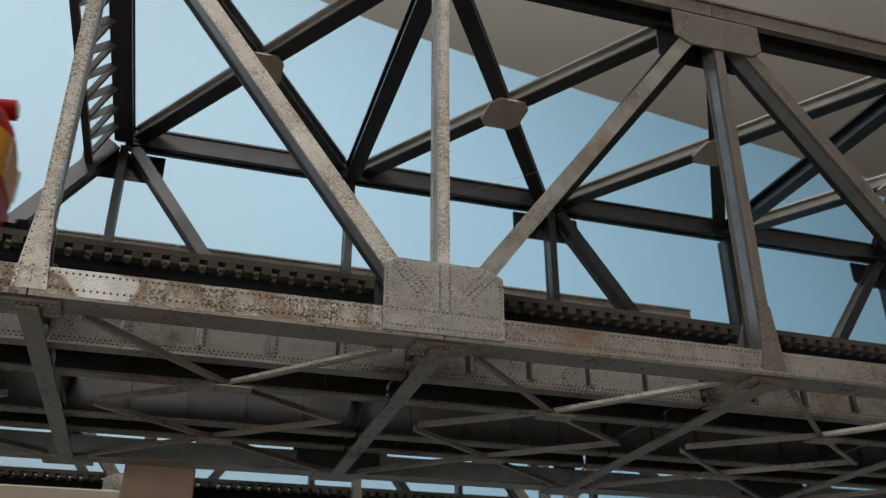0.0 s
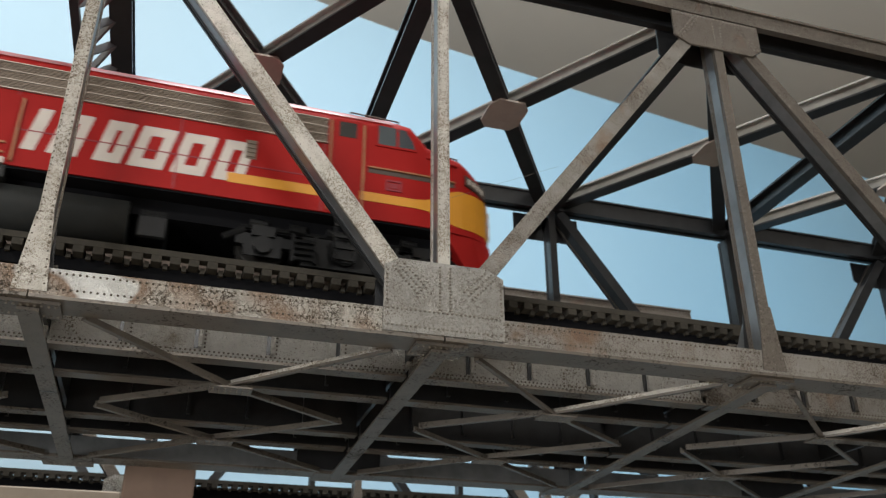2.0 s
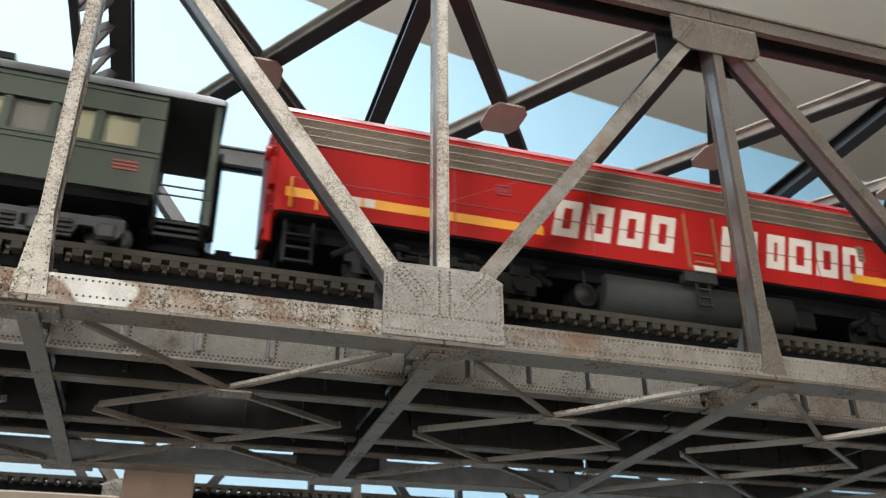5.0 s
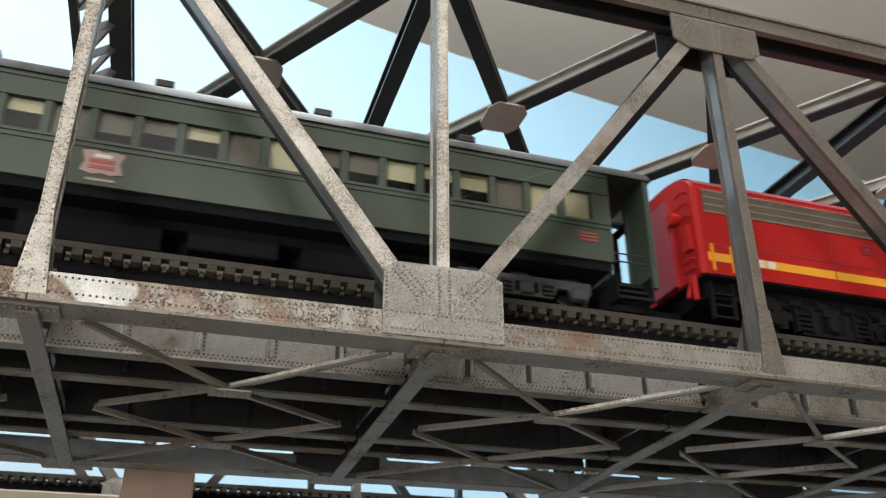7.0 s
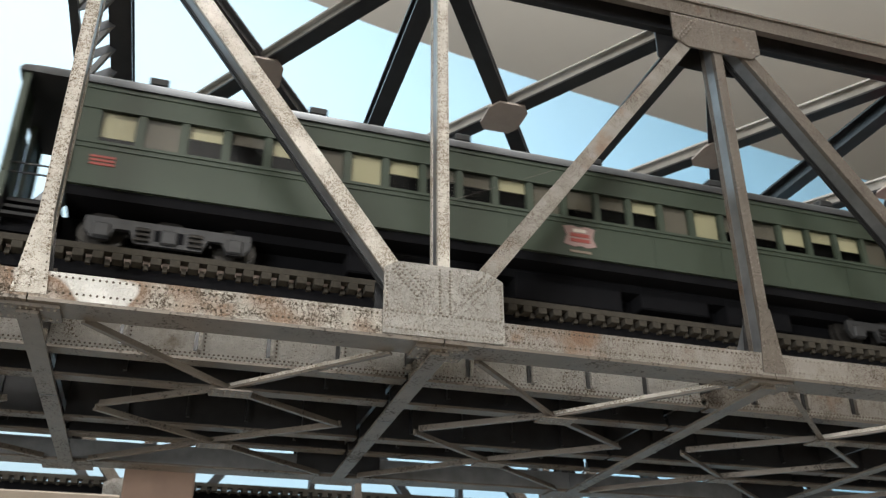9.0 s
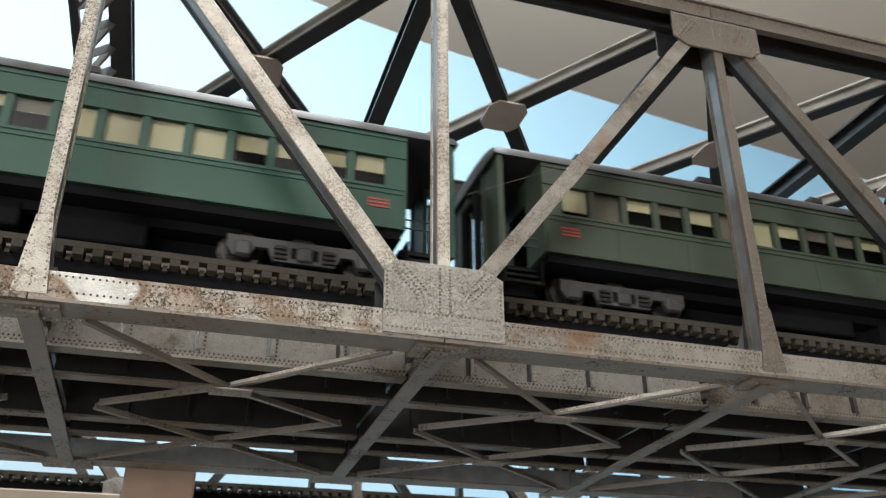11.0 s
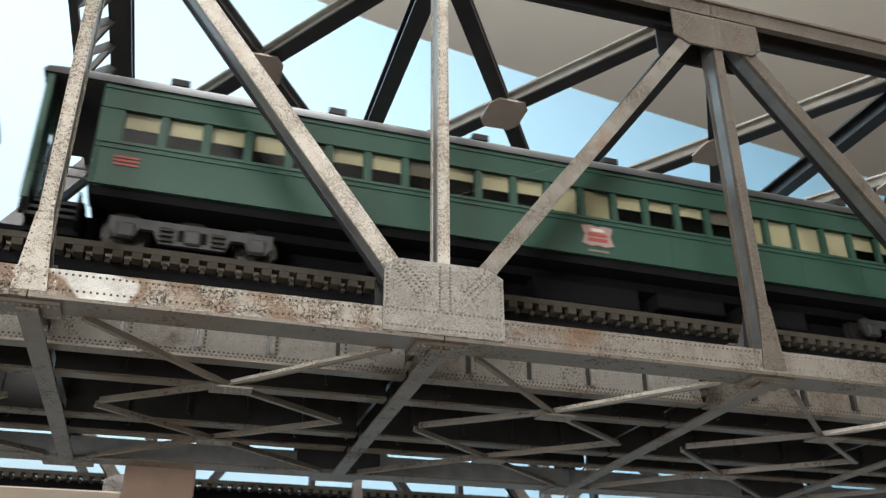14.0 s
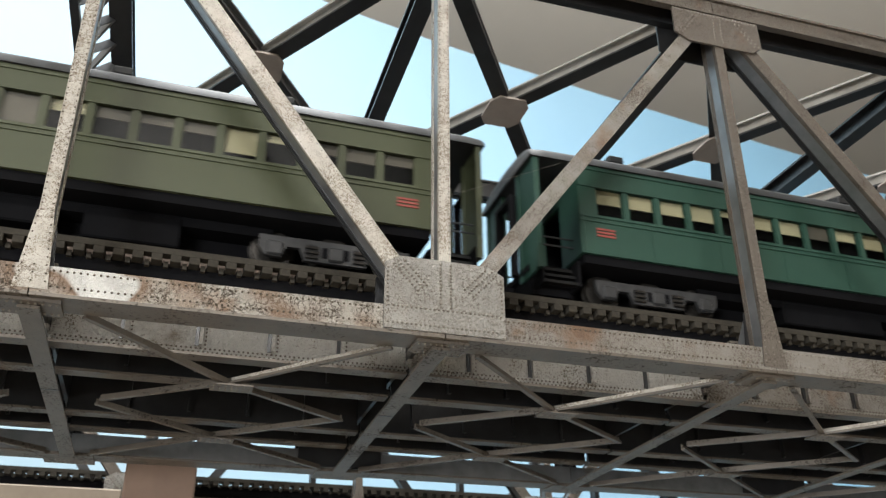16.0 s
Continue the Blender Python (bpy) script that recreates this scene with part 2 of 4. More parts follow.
def rivet(verts, faces, p, n, r=0.22, h=0.16):
    """A rivet head at p, standing out along the axis n (a sign and an index of x, y, z)."""
    sign, ax = n
    i, j = [k for k in range(3) if k != ax]
    base = len(verts)
    for rr, hh in ((r, 0.0), (r * 0.72, h * 0.75)):
        for k in range(6):
            v = [p[0], p[1], p[2]]
            v[i] += rr * math.cos(k * math.tau / 6)
            v[j] += rr * math.sin(k * math.tau / 6)
            v[ax] += sign * hh
            verts.append([c * MM for c in v])
    v = list(p)
    v[ax] += sign * h
    verts.append([c * MM for c in v])
    for k in range(6):
        m = (k + 1) % 6
        faces.append((base + k, base + m, base + 6 + m, base + 6 + k))
        faces.append((base + 6 + k, base + 6 + m, base + 12))


def finish(name, bm, mat, bevel=0.0):
    bmesh.ops.recalc_face_normals(bm, faces=bm.faces)
    if bevel:
        bmesh.ops.bevel(bm, geom=list(bm.edges), offset=bevel * MM, segments=1, affect="EDGES", profile=0.5)
    me = bpy.data.meshes.new(name)
    bm.to_mesh(me)
    bm.free()
    me.materials.append(mat)
    return me


def part(name, bm, mat, parent, label="", bevel=0.0):
    ob = new(name, finish(name, bm, mat, bevel) if isinstance(bm, bmesh.types.BMesh) else bm)
    ob.parent = parent
    return tagged(ob, label)


def rivets(points, mat, parent, r=0.22, h=0.16):
    verts, faces = [], []
    for p, n in points:
        rivet(verts, faces, p, n, r, h)
    me = bpy.data.meshes.new("rivets")
    me.from_pydata(verts, [], faces)
    for f in me.polygons:
        f.use_smooth = True
    me.materials.append(mat)
    ob = new("rivets", me)
    ob.parent = parent
    return tagged(ob, kind="stuff")


def built(name, parent, mat, pieces, label=""):
    """A part made of plates: the first piece is the part, the others are its own pieces."""
    main = None
    for sub, fill, *other in pieces:
        bm = bmesh.new()
        fill(bm)
        if main is None:
            main = part(name, bm, mat, parent, label)
        else:
            part(sub, bm, other[0] if other else mat, main)
    return main


def thing(name, label, category, group="", kind="", at=(0, 0, 0)):
    ob = new(name)
    ob.empty_display_size = 0.01
    ob.location = at
    return tagged(ob, label, category, group, kind)


# ---- the room ----
def sheet(name, x0, x1, y0, y1, z0, z1, mat, label, category):
    bm = bmesh.new()
    cube(bm, x0, x1, y0, y1, z0, z1)
    return tagged(new(name, finish(name, bm, mat)), label, category, kind="structure")


sheet("floor", -2400, 3400, -2600, 3000, -1300, -1250, FLOORM, "brown floor far below the layout", "floor")
# Out-of-view board, added to throw warm light up onto the undersides.
sheet("ground", -1400, 2300, -520, 430, -290, -250, BOARD, "unseen tan board added under the bridges to bounce light", "ground")
sheet("ceiling", -2400, 3400, -2600, 3000, 1100, 1150, BEIGE, "beige painted ceiling of the room", "ceiling")
sheet("wall_north", -2400, 3400, 2950, 3000, -1250, 1100, BEIGE, "beige wall behind the sky backdrop", "wall")
sheet("wall_south", -2400, 3400, -2600, -2550, -1250, 1100, BEIGE, "beige wall of the layout room", "wall")
sheet("wall_west", -2400, -2350, -2550, 2950, -1250, 1100, BEIGE, "beige wall of the layout room", "wall")
sheet("wall_east", 3350, 3400, -2550, 2950, -1250, 1100, BEIGE, "beige wall of the layout room", "wall")


def backdrop():
    bm = bmesh.new()

    def line(x):
        if x < -0.2:
            return 0.589 + 0.556 * (x + 0.2)
        return 0.715 + 0.137 * (x - 0.1) - 0.085 * math.exp(-(x + 0.2) / 0.2)

    cols = []
    for k in range(60):
        x = -0.8 + k * 0.055
        y = line(x)
        cols.append([bm.verts.new((x, y + d, z)) for d, z in ((0, -1.25), (0, 0.70), (0.008, 0.70), (0.008, -1.25))])
    for a, b in zip(cols, cols[1:]):
        for m in range(4):
            n = (m + 1) % 4
            bm.faces.new((a[m], b[m], b[n], a[n]))
    bm.faces.new(cols[0])
    bm.faces.new(cols[-1])
    me = finish("backdrop", bm, BLUE)
    for f in me.polygons:
        f.use_smooth = abs(f.normal.z) < 0.5
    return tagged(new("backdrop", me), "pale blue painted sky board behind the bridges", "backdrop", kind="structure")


backdrop()


# ---- the truss bridge ----
def fy(y, far):
    return WIDE - y if far else y


def y_span(y0, y1, far):
    a, b = fy(y0, far), fy(y1, far)
    return min(a, b), max(a, b)


def truss_side(bridge, far, detail):
    out = 1 if far else -1           # outer face
    # The far truss stands against the light; a darker steel carries that shade.
    metal = STEEL_SHADED if far else STEEL
    drop = 3.4 if far else 0.0       # the far bottom chord hangs a little lower
    front = fy(0, far)

    def plate(bm, outline, y0, y1):
        slab(bm, outline, *y_span(y0, y1, far))

    # bottom chord, one piece a panel
    for i in range(-2, 6):
        a, b = i * P + 0.15, (i + 1) * P - 0.15
        lo, hi = 0.3 - drop, 6.2 - drop
        inner = (6.7, 7.5)
        ob = built("bottom_chord", bridge, STEEL_SIDE if far else (STEEL_WORN if i < 0 else STEEL_RUSTY), [
            ("", lambda bm: cube(bm, a, b, *y_span(0, 1.0, far), lo, hi)),
            ("inner_web", lambda bm: cube(bm, a, b, *y_span(*inner, far), lo, hi)),
            ("flange", lambda bm: cube(bm, a, b, *y_span(-0.5, inner[1] + 0.4, far), lo - 0.7, lo), STEEL_UNDER_SHADE),
            ("angle", lambda bm: cube(bm, a, b, *y_span(-0.35, -0.01, far), lo, lo + 0.8))])
        if detail:
            pts = []
            n = 66
            for k in range(n):
                x = a + 1 + (b - a - 2) * k / (n - 1)
                pts.append(((x, front, 5.3), (out, 1)))
                pts.append(((x, front, 1.9), (out, 1)))
            rivets(pts, RIVET_DARK if i < 1 else RIVET, ob, 0.27, 0.36)
    # top chord
    for i in range(-1, 5):
        a, b = i * P + 0.1, (i + 1) * P - 0.1
        ob = built("top_chord", bridge, STEEL_SHADED if far else STEEL_BROWN, [
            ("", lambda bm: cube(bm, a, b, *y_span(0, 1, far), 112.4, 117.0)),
            ("inner_web", lambda bm: cube(bm, a, b, *y_span(6.6, 7.4, far), 110.8, 117.0), STEEL_SHADED),
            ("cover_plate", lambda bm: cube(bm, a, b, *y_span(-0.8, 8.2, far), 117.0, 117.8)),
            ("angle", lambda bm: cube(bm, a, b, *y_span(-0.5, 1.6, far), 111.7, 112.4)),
            ("angle", lambda bm: cube(bm, a, b, *y_span(5.6, 7.9, far), 110.2, 110.8), STEEL_SHADED)])
        if detail:
            pts = []
            for k in range(40):
                x = a + 1 + (b - a - 2) * k / 39
                pts.append(((x, front, 116.3), (out, 1)))
                pts.append(((x, front, 113.1), (out, 1)))
            rivets(pts, RIVET, ob, 0.27, 0.2)
    # posts: rolled H sections with a flared foot
    for i in range(-1, 6):
        x, bottom_joint, top_joint = i * P, i % 2 == 0, i % 2 != 0
        z0 = (6.2 if bottom_joint else 1.2) - drop
        pieces = [("", lambda bm: cube(bm, x - 1.45, x + 1.45, *y_span(-0.1, 0.7, far), z0, 110.1)),
                  ("flange", lambda bm: cube(bm, x - 1.45, x + 1.45, *y_span(5.6, 6.4, far), z0, 110.1)),
                  ("web", lambda bm: cube(bm, x - 1.2, x + 1.2, *y_span(0.7, 5.6, far), z0, 110.1), STEEL_SHADED if far else STEEL_SIDE),
                  ("angle", lambda bm: cube(bm, x - 1.4, x + 1.4, *y_span(0.9, 1.3, far), z0, 110.0)),
                  ("angle", lambda bm: cube(bm, x - 1.4, x + 1.4, *y_span(4.9, 5.3, far), z0, 110.0))]
        if not bottom_joint:
            foot = [(x - 3.3, 1.0 - drop), (x + 3.3, 1.0 - drop), (x + 1.65, 18 - drop), (x - 1.65, 18 - drop)]
            pieces += [("foot_plate", lambda bm: plate(bm, foot, -0.5, -0.1)), ("foot_plate", lambda bm: plate(bm, foot, 6.4, 6.8), STEEL_SHADED)]
        post = built("post", bridge, STEEL_BROWN if i >= 1 and not far else metal, pieces)
        if detail:
            pts = []
            for k in range(60):
                z = z0 + 14 + (111 - z0 - 16) * k / 59
                pts.append(((x - 1.1, fy(-0.1, far), z), (out, 1)))
                pts.append(((x + 1.1, fy(-0.1, far), z), (out, 1)))
            if not bottom_joint:
                for k in range(9):
                    z = 2.6 + k * 1.75
                    w = 2.6 - 1.3 * k / 8
                    pts.append(((x - w, fy(-0.5, far), z), (out, 1)))
                    pts.append(((x + w, fy(-0.5, far), z), (out, 1)))
                    if k < 3:
                        pts.append(((x, fy(-0.5, far), z), (out, 1)))
            rivets(pts, RIVET_DARK if i < 0 else RIVET, post, 0.21, 0.22)
    # diagonals and end posts
    runs = [(-1, 0), (1, 0), (1, 2), (3, 2), (3, 4), (5, 4), (-1, -2), (5, 6)]
    for top, low in runs:
        end = low in (-2, 6)
        a, b = Vector((top * P, 0, TOPZ)), Vector((low * P, 0, 4.0 - drop))
        d = (b - a).normalized()
        a, b = a + d * 6, b - d * 6
        if not far and (top, low) == (-1, 0):
            a.x, b.x = a.x - 0.8, b.x - 2.5   # sits a little off its joints
            d = (b - a).normalized()
        w = 5.6 if end else 4.1
        deep = 7.2 if end else 6.6

        def strip(y, wide, thick):
            return lambda bm: bar(bm, (a.x, fy(y, far), a.z), (b.x, fy(y, far), b.z), wide, thick)

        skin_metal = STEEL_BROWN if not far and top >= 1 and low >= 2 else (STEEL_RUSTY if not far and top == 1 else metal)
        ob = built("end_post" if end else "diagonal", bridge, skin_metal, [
            ("", strip(0.35, w, 0.8)), ("flange", strip(deep, w, 0.8), STEEL_SHADED), ("web", strip((deep + 0.35) / 2, w - 1.0, deep - 1.15), STEEL_SHADED if far else STEEL_SIDE),
            ("angle", strip(1.2, w - 0.5, 0.6), STEEL_UNDER_SHADE), ("angle", strip(deep - 0.9, w - 0.5, 0.6), STEEL_SHADED)])
        if detail and not end:
            pts = []
            side = Vector((-d.z, 0, d.x))
            length = (b - a).length
            for k in range(58):
                p = a + d * (4 + (length - 8) * k / 57)
                for s in (-1.6, 1.6):
                    q = p + side * s
                    pts.append(((q.x, fy(-0.05, far), q.z), (out, 1)))
            rivets(pts, RIVET, ob, 0.19, 0.2)
    # gusset plates
    for i in range(-1, 6):
        x = i * P
        if i % 2 == 0:
            line = [(u, v - drop) for u, v in ((x - 14, 0.6), (x + 14, 0.6), (x + 14, 15.8), (x + 10, 18.0), (x - 10.6, 18.0), (x - 14, 16.2))]
        else:
            line = [(x - 14.5, 110.9), (x - 14.5, 101.8), (x - 10.0, 99.4), (x + 11, 99.4), (x + 14.5, 101.8), (x + 14.5, 110.9)]
        pieces = [("", lambda bm: plate(bm, line, -0.8, -0.15))]
        if not (far and i % 2):
            pieces.append(("inner_plate", lambda bm: plate(bm, line, 8.25, 8.85), STEEL_SHADED))
        ob = built("gusset_plate", bridge, STEEL_SHADED if far else (STEEL_GREY if i % 2 == 0 else STEEL_BROWN), pieces)
        if detail:
            pts = []
            f = fy(-0.8, far)
            if i % 2 == 0:
                for k in range(26):
                    pts += [((x - 13 + k * 1.04, f, 2.0), (out, 1)), ((x - 13 + k * 1.04, f, 5.9), (out, 1))]
                for k in range(14):
                    pts += [((x + s, f, 6.6 + k * 0.8), (out, 1)) for s in (-1.2, 1.2)]
                for s in (-1, 1):
                    for k in range(10):
                        u = 6.5 + k * 0.62
                        for w in (-1.3, 0, 1.3):
                            px, pz = x + s * (u - 1.0 + 0.8 * w), 4.0 + u * 1.05 - 0.6 * w
                            if pz > 7 and pz < 17:
                                pts.append(((px, f, pz), (out, 1)))
                for k in range(9):
                    pts += [((x - 13.3, f, 6.9 + k), (out, 1)), ((x + 13.3, f, 6.9 + k), (out, 1))]
            else:
                for k in range(26):
                    pts.append(((x - 13.4 + k * 1.07, f, 110.2), (out, 1)))
                for k in range(8):
                    pts += [((x + s, f, 101 + k * 1.1), (out, 1)) for s in (-1.2, 1.2)]
                for s in (-1, 1):
                    for k in range(7):
                        pts += [((x + s * (12 - k * 0.9 + w), f, 101.8 + k * 1.2), (out, 1)) for w in (0, 1.4)]
            rivets(pts, RIVET, ob, 0.31, 0.34)
    # a brace plate at the foot of the plain posts
    for i in (-1, 1, 3, 5):
        x = i * P
        bm = bmesh.new()
        y0, y1 = fy(6.5, far), fy(19.0, far)
        vs = [bm.verts.new((xx * MM, y * MM, z * MM)) for xx in (x - 0.4, x + 0.4) for y, z in ((y0, 3), (y1, 3), (y0, 20))]
        for q in ((0, 1, 2), (3, 5, 4), (0, 3, 4, 1), (1, 4, 5, 2), (2, 5, 3, 0)):
            bm.faces.new([vs[k] for k in q])
        part("knee_plate", bm, STEEL_SHADED if far else STEEL_SIDE, bridge)


def floor_frame(bridge):
    mid = WIDE / 2
    # cross beams
    for i in range(-2, 7):
        x = i * P
        def foot(y0, z):
            return lambda bm: cube(bm, x - 7.5, x + 7.5, y0, y0 + 12, z - 0.7, z)

        pieces = [("", lambda bm: bar(bm, (x, 3, -1.6), (x, WIDE - 3, -4.2), 4.2, 0.7, (0, 0, 1))),
                  ("web", lambda bm: cube(bm, x - 0.5, x + 0.5, 13, WIDE - 13, 5.0, 12.0), STEEL_SHADED),
                  ("splice", lambda bm: cube(bm, x - 2.15, x + 2.15, 54, 54.5, -3.12, -2.9), STEEL_SHADED),
                  ("flange", lambda bm: cube(bm, x - 2.3, x + 2.3, 13, WIDE - 13, 12.0, 12.6)),
                  ("foot_plate", lambda bm: cube(bm, x - 6, x + 6, 1.0, 9.0, -1.1, -0.45)), ("foot_plate", foot(WIDE - 8.5, -3.62))]
        beam = built("cross_beam", bridge, STEEL_UNDER_SHADE, pieces)
        pts = []
        for k in range(9):
            for y, z in ((2.4, -1.1), (7.4, -1.1), (WIDE + 1.6, -4.32), (WIDE - 2.0, -4.32)):
                pts.append(((x - 5.2 + k * 1.3, y, z), (-1, 2)))
        rivets(pts, RIVET, beam, 0.35, 0.3)
    # stringers: riveted plate girders under the rails
    for y in (32, 52, 90, 107.5):
        for i in range(-2, 6):
            a, b = i * P + 0.6, (i + 1) * P - 0.6
            def rib(x):
                return lambda bm: cube(bm, x - 0.45, x + 0.45, y - 2.2, y + 2.2, 3.6, 13.9)

            pieces = [("", lambda bm: cube(bm, a, b, y - 0.4, y + 0.4, 1.6, 15.6)),
                      ("flange", lambda bm: cube(bm, a, b, y - 2.2, y + 2.2, 0.9, 1.6), STEEL_UNDER_SHADE),
                      ("flange", lambda bm: cube(bm, a, b, y - 2.2, y + 2.2, 15.6, 16.2)),
                      ("angle", lambda bm: cube(bm, a, b, y - 0.8, y + 0.8, 1.6, 3.6)),
                      ("angle", lambda bm: cube(bm, a, b, y - 0.8, y + 0.8, 13.9, 15.6))]
            # A dark bar beside each stiffener stands for its shadow on the web.
            def stiffener_shadow(x):
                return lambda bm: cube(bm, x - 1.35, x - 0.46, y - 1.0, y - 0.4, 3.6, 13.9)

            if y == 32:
                pieces += [("angle", stiffener_shadow(i * P + k * P / 5), STEEL_SHADED) for k in range(1, 5)]
            pieces += [("stiffener", rib(i * P + k * P / 5), (STEEL_BRIGHT if i < 1 else STEEL_RUSTY) if y == 32 else STEEL_SHADED) for k in range(0 if y == 32 else 1, 5)]
            ob = built("stringer", bridge, STEEL_SHADED if y != 32 else (STEEL_BRIGHT if i < 1 else STEEL_RUSTY), pieces)
            if y == 32:
                pts = []
                for k in range(75):
                    x = a + 0.8 + (b - a - 1.6) * k / 74
                    pts += [((x, y - 0.8, 2.2), (-1, 1)), ((x + 0.5, y - 0.8, 3.05), (-1, 1))]
                for k in range(1, 5):
                    x = i * P + k * P / 5
                    pts += [((x + w, y - 0.4, 4.2 + j * 1.0), (-1, 1)) for j in range(10) for w in (-1.1, 1.1)]
                rivets(pts, RIVET_DARK, ob, 0.27, 0.26)
    # bottom laterals: two rows of crosses, with a small plate at each crossing
    for i in range(-2, 6):
        c = (i + 0.5) * P
        for row, yc in enumerate((37.0, 89.0)):
            z = -3.2
            for s in (-1, 1):
                za = z - 0.35 * s
                # the bars of the outer ends rise to the chord; at mid-width they nearly meet the next row
                if row == 0:
                    ends = [(c - s * (P / 2 - 10), 7.5, -0.9), (c + s * (P / 2 - 11.5), 60.5, za)]
                else:
                    ends = [(c - s * (P / 2 - 10.5), 61.8, za), (c + s * (P / 2 - 6.5), WIDE - 9.5, -3.9)]
                hub = (c, yc, za)
                legs = [("leg", lambda bm, e=e: bar(bm, hub, e, 1.25, 0.6, (0, 0, 1))) for e in ends]
                # The near leg that faces the light gets pale steel, its brightness painted in.
                legs += [("rib", lambda bm, e=e: bar(bm, (hub[0], hub[1] + 0.8, hub[2] + 0.7), (e[0], e[1] + 0.8, e[2] + 0.7), 0.5, 1.6, (0, 0, 1)), STEEL if row == 0 and s < 0 and e is ends[0] else STEEL_UNDER_SHADE) for e in ends]
                built("bottom_lateral", bridge, STEEL_UNDER_SHADE, legs)
            bm = bmesh.new()
            cube(bm, c - 5, c + 5, yc - 2.8, yc + 2.8, z - 1.1, z - 0.66)
            ob = part("lateral_plate", bm, STEEL_UNDER_SHADE, bridge)
            rivets([((c - 4.2 + k * 1.4, yc + s, z - 1.1), (-1, 2)) for k in range(7) for s in (-1.8, 0, 1.8)], RIVET, ob, 0.3, 0.24)


def top_frame(bridge):
    y0, y1 = 7.6, WIDE - 7.6
    for i in range(-1, 6):
        x = i * P
        # The struts' backlit darkness is likewise put into their steel.
        built("top_strut", bridge, STEEL_SHADED, [
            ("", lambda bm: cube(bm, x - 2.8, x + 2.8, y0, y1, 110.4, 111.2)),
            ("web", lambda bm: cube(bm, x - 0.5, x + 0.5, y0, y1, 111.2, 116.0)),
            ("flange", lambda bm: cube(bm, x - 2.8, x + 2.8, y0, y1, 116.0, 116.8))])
    for i in range(-1, 5):
        a, b = i * P + 5, (i + 1) * P - 5
        for s in (0, 1):
            ya, yb = (y0, y1) if s else (y1, y0)
            z, a, b = 112.6 + s * 0.05, i * P + 5, (i + 1) * P - 5
            # One run of laterals takes the lit copy, the other the darker one.
            built("top_lateral", bridge, STEEL_SHADED, [
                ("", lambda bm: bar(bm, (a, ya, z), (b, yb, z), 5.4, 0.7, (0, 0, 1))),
                ("web", lambda bm: bar(bm, (a, ya, z + 2.5), (b, yb, z + 2.5), 1.4, 4.3, (0, 0, 1)), STEEL_SIDE if s else STEEL_LIT),
                ("flange", lambda bm: bar(bm, (a, ya, z + 5.0), (b, yb, z + 5.0), 4.4, 0.7, (0, 0, 1)), STEEL_SIDE if s else STEEL_LIT)])
        c, m = (i + 0.5) * P, WIDE / 2 + 0.8
        bm = bmesh.new()
        bm2 = [(-7, -4.8), (-4.6, -8.4), (4.6, -8.4), (7, -4.8), (7, 4.8), (4.6, 8.4), (-4.6, 8.4), (-7, 4.8)]
        lo = [bm.verts.new(((c + x) * MM, (m + y) * MM, 111.4 * MM)) for x, y in bm2]
        hi = [bm.verts.new(((c + x) * MM, (m + y) * MM, 112.1 * MM)) for x, y in bm2]
        bm.faces.new(lo)
        bm.faces.new(hi)
        for k in range(8):
            j = (k + 1) % 8
            bm.faces.new((lo[k], lo[j], hi[j], hi[k]))
        part("crossing_plate", bm, PLATE, bridge, "pale brown crossing plate")
    # laced portals in the plane of the end posts
    for xe, s in ((-P, -1), (5 * P, 1)):
        lowx, lowz = xe + s * 10.7, 100.2
        pieces = [("", lambda bm: bar(bm, (lowx, 8, lowz), (lowx, WIDE - 8, lowz), 2.4, 2.0, (0, 0, 1))),
                  ("rail_bar", lambda bm: bar(bm, (xe + s * 2.5, 8, 111.5), (xe + s * 2.5, WIDE - 8, 111.5), 2.4, 2.0, (0, 0, 1)))]
        n = 9

        def lace(ya, yb, flip):
            top, low = (xe + s * 2.5, yb if flip else ya, 111.5), (lowx, ya if flip else yb, lowz)
            return lambda bm: bar(bm, low, top, 2.3, 0.8, (1, 0, 1))

        for k in range(n):
            ya, yb = 12 + (WIDE - 24) * k / n, 12 + (WIDE - 24) * (k + 1) / n
            ym = (ya + yb) / 2
            pieces += [("lacing_bar", lace(ya, ym, True), STEEL_SIDE), ("lacing_bar", lace(ym, yb, False), STEEL_SIDE)]
        built("portal", bridge, STEEL_SHADED, pieces)


bridge = thing("truss_bridge", "weathered grey steel double-track model truss bridge with rivets", "bridge", "truss bridges")
truss_side(bridge, False, True)
truss_side(bridge, True, False)
floor_frame(bridge)
top_frame(bridge)


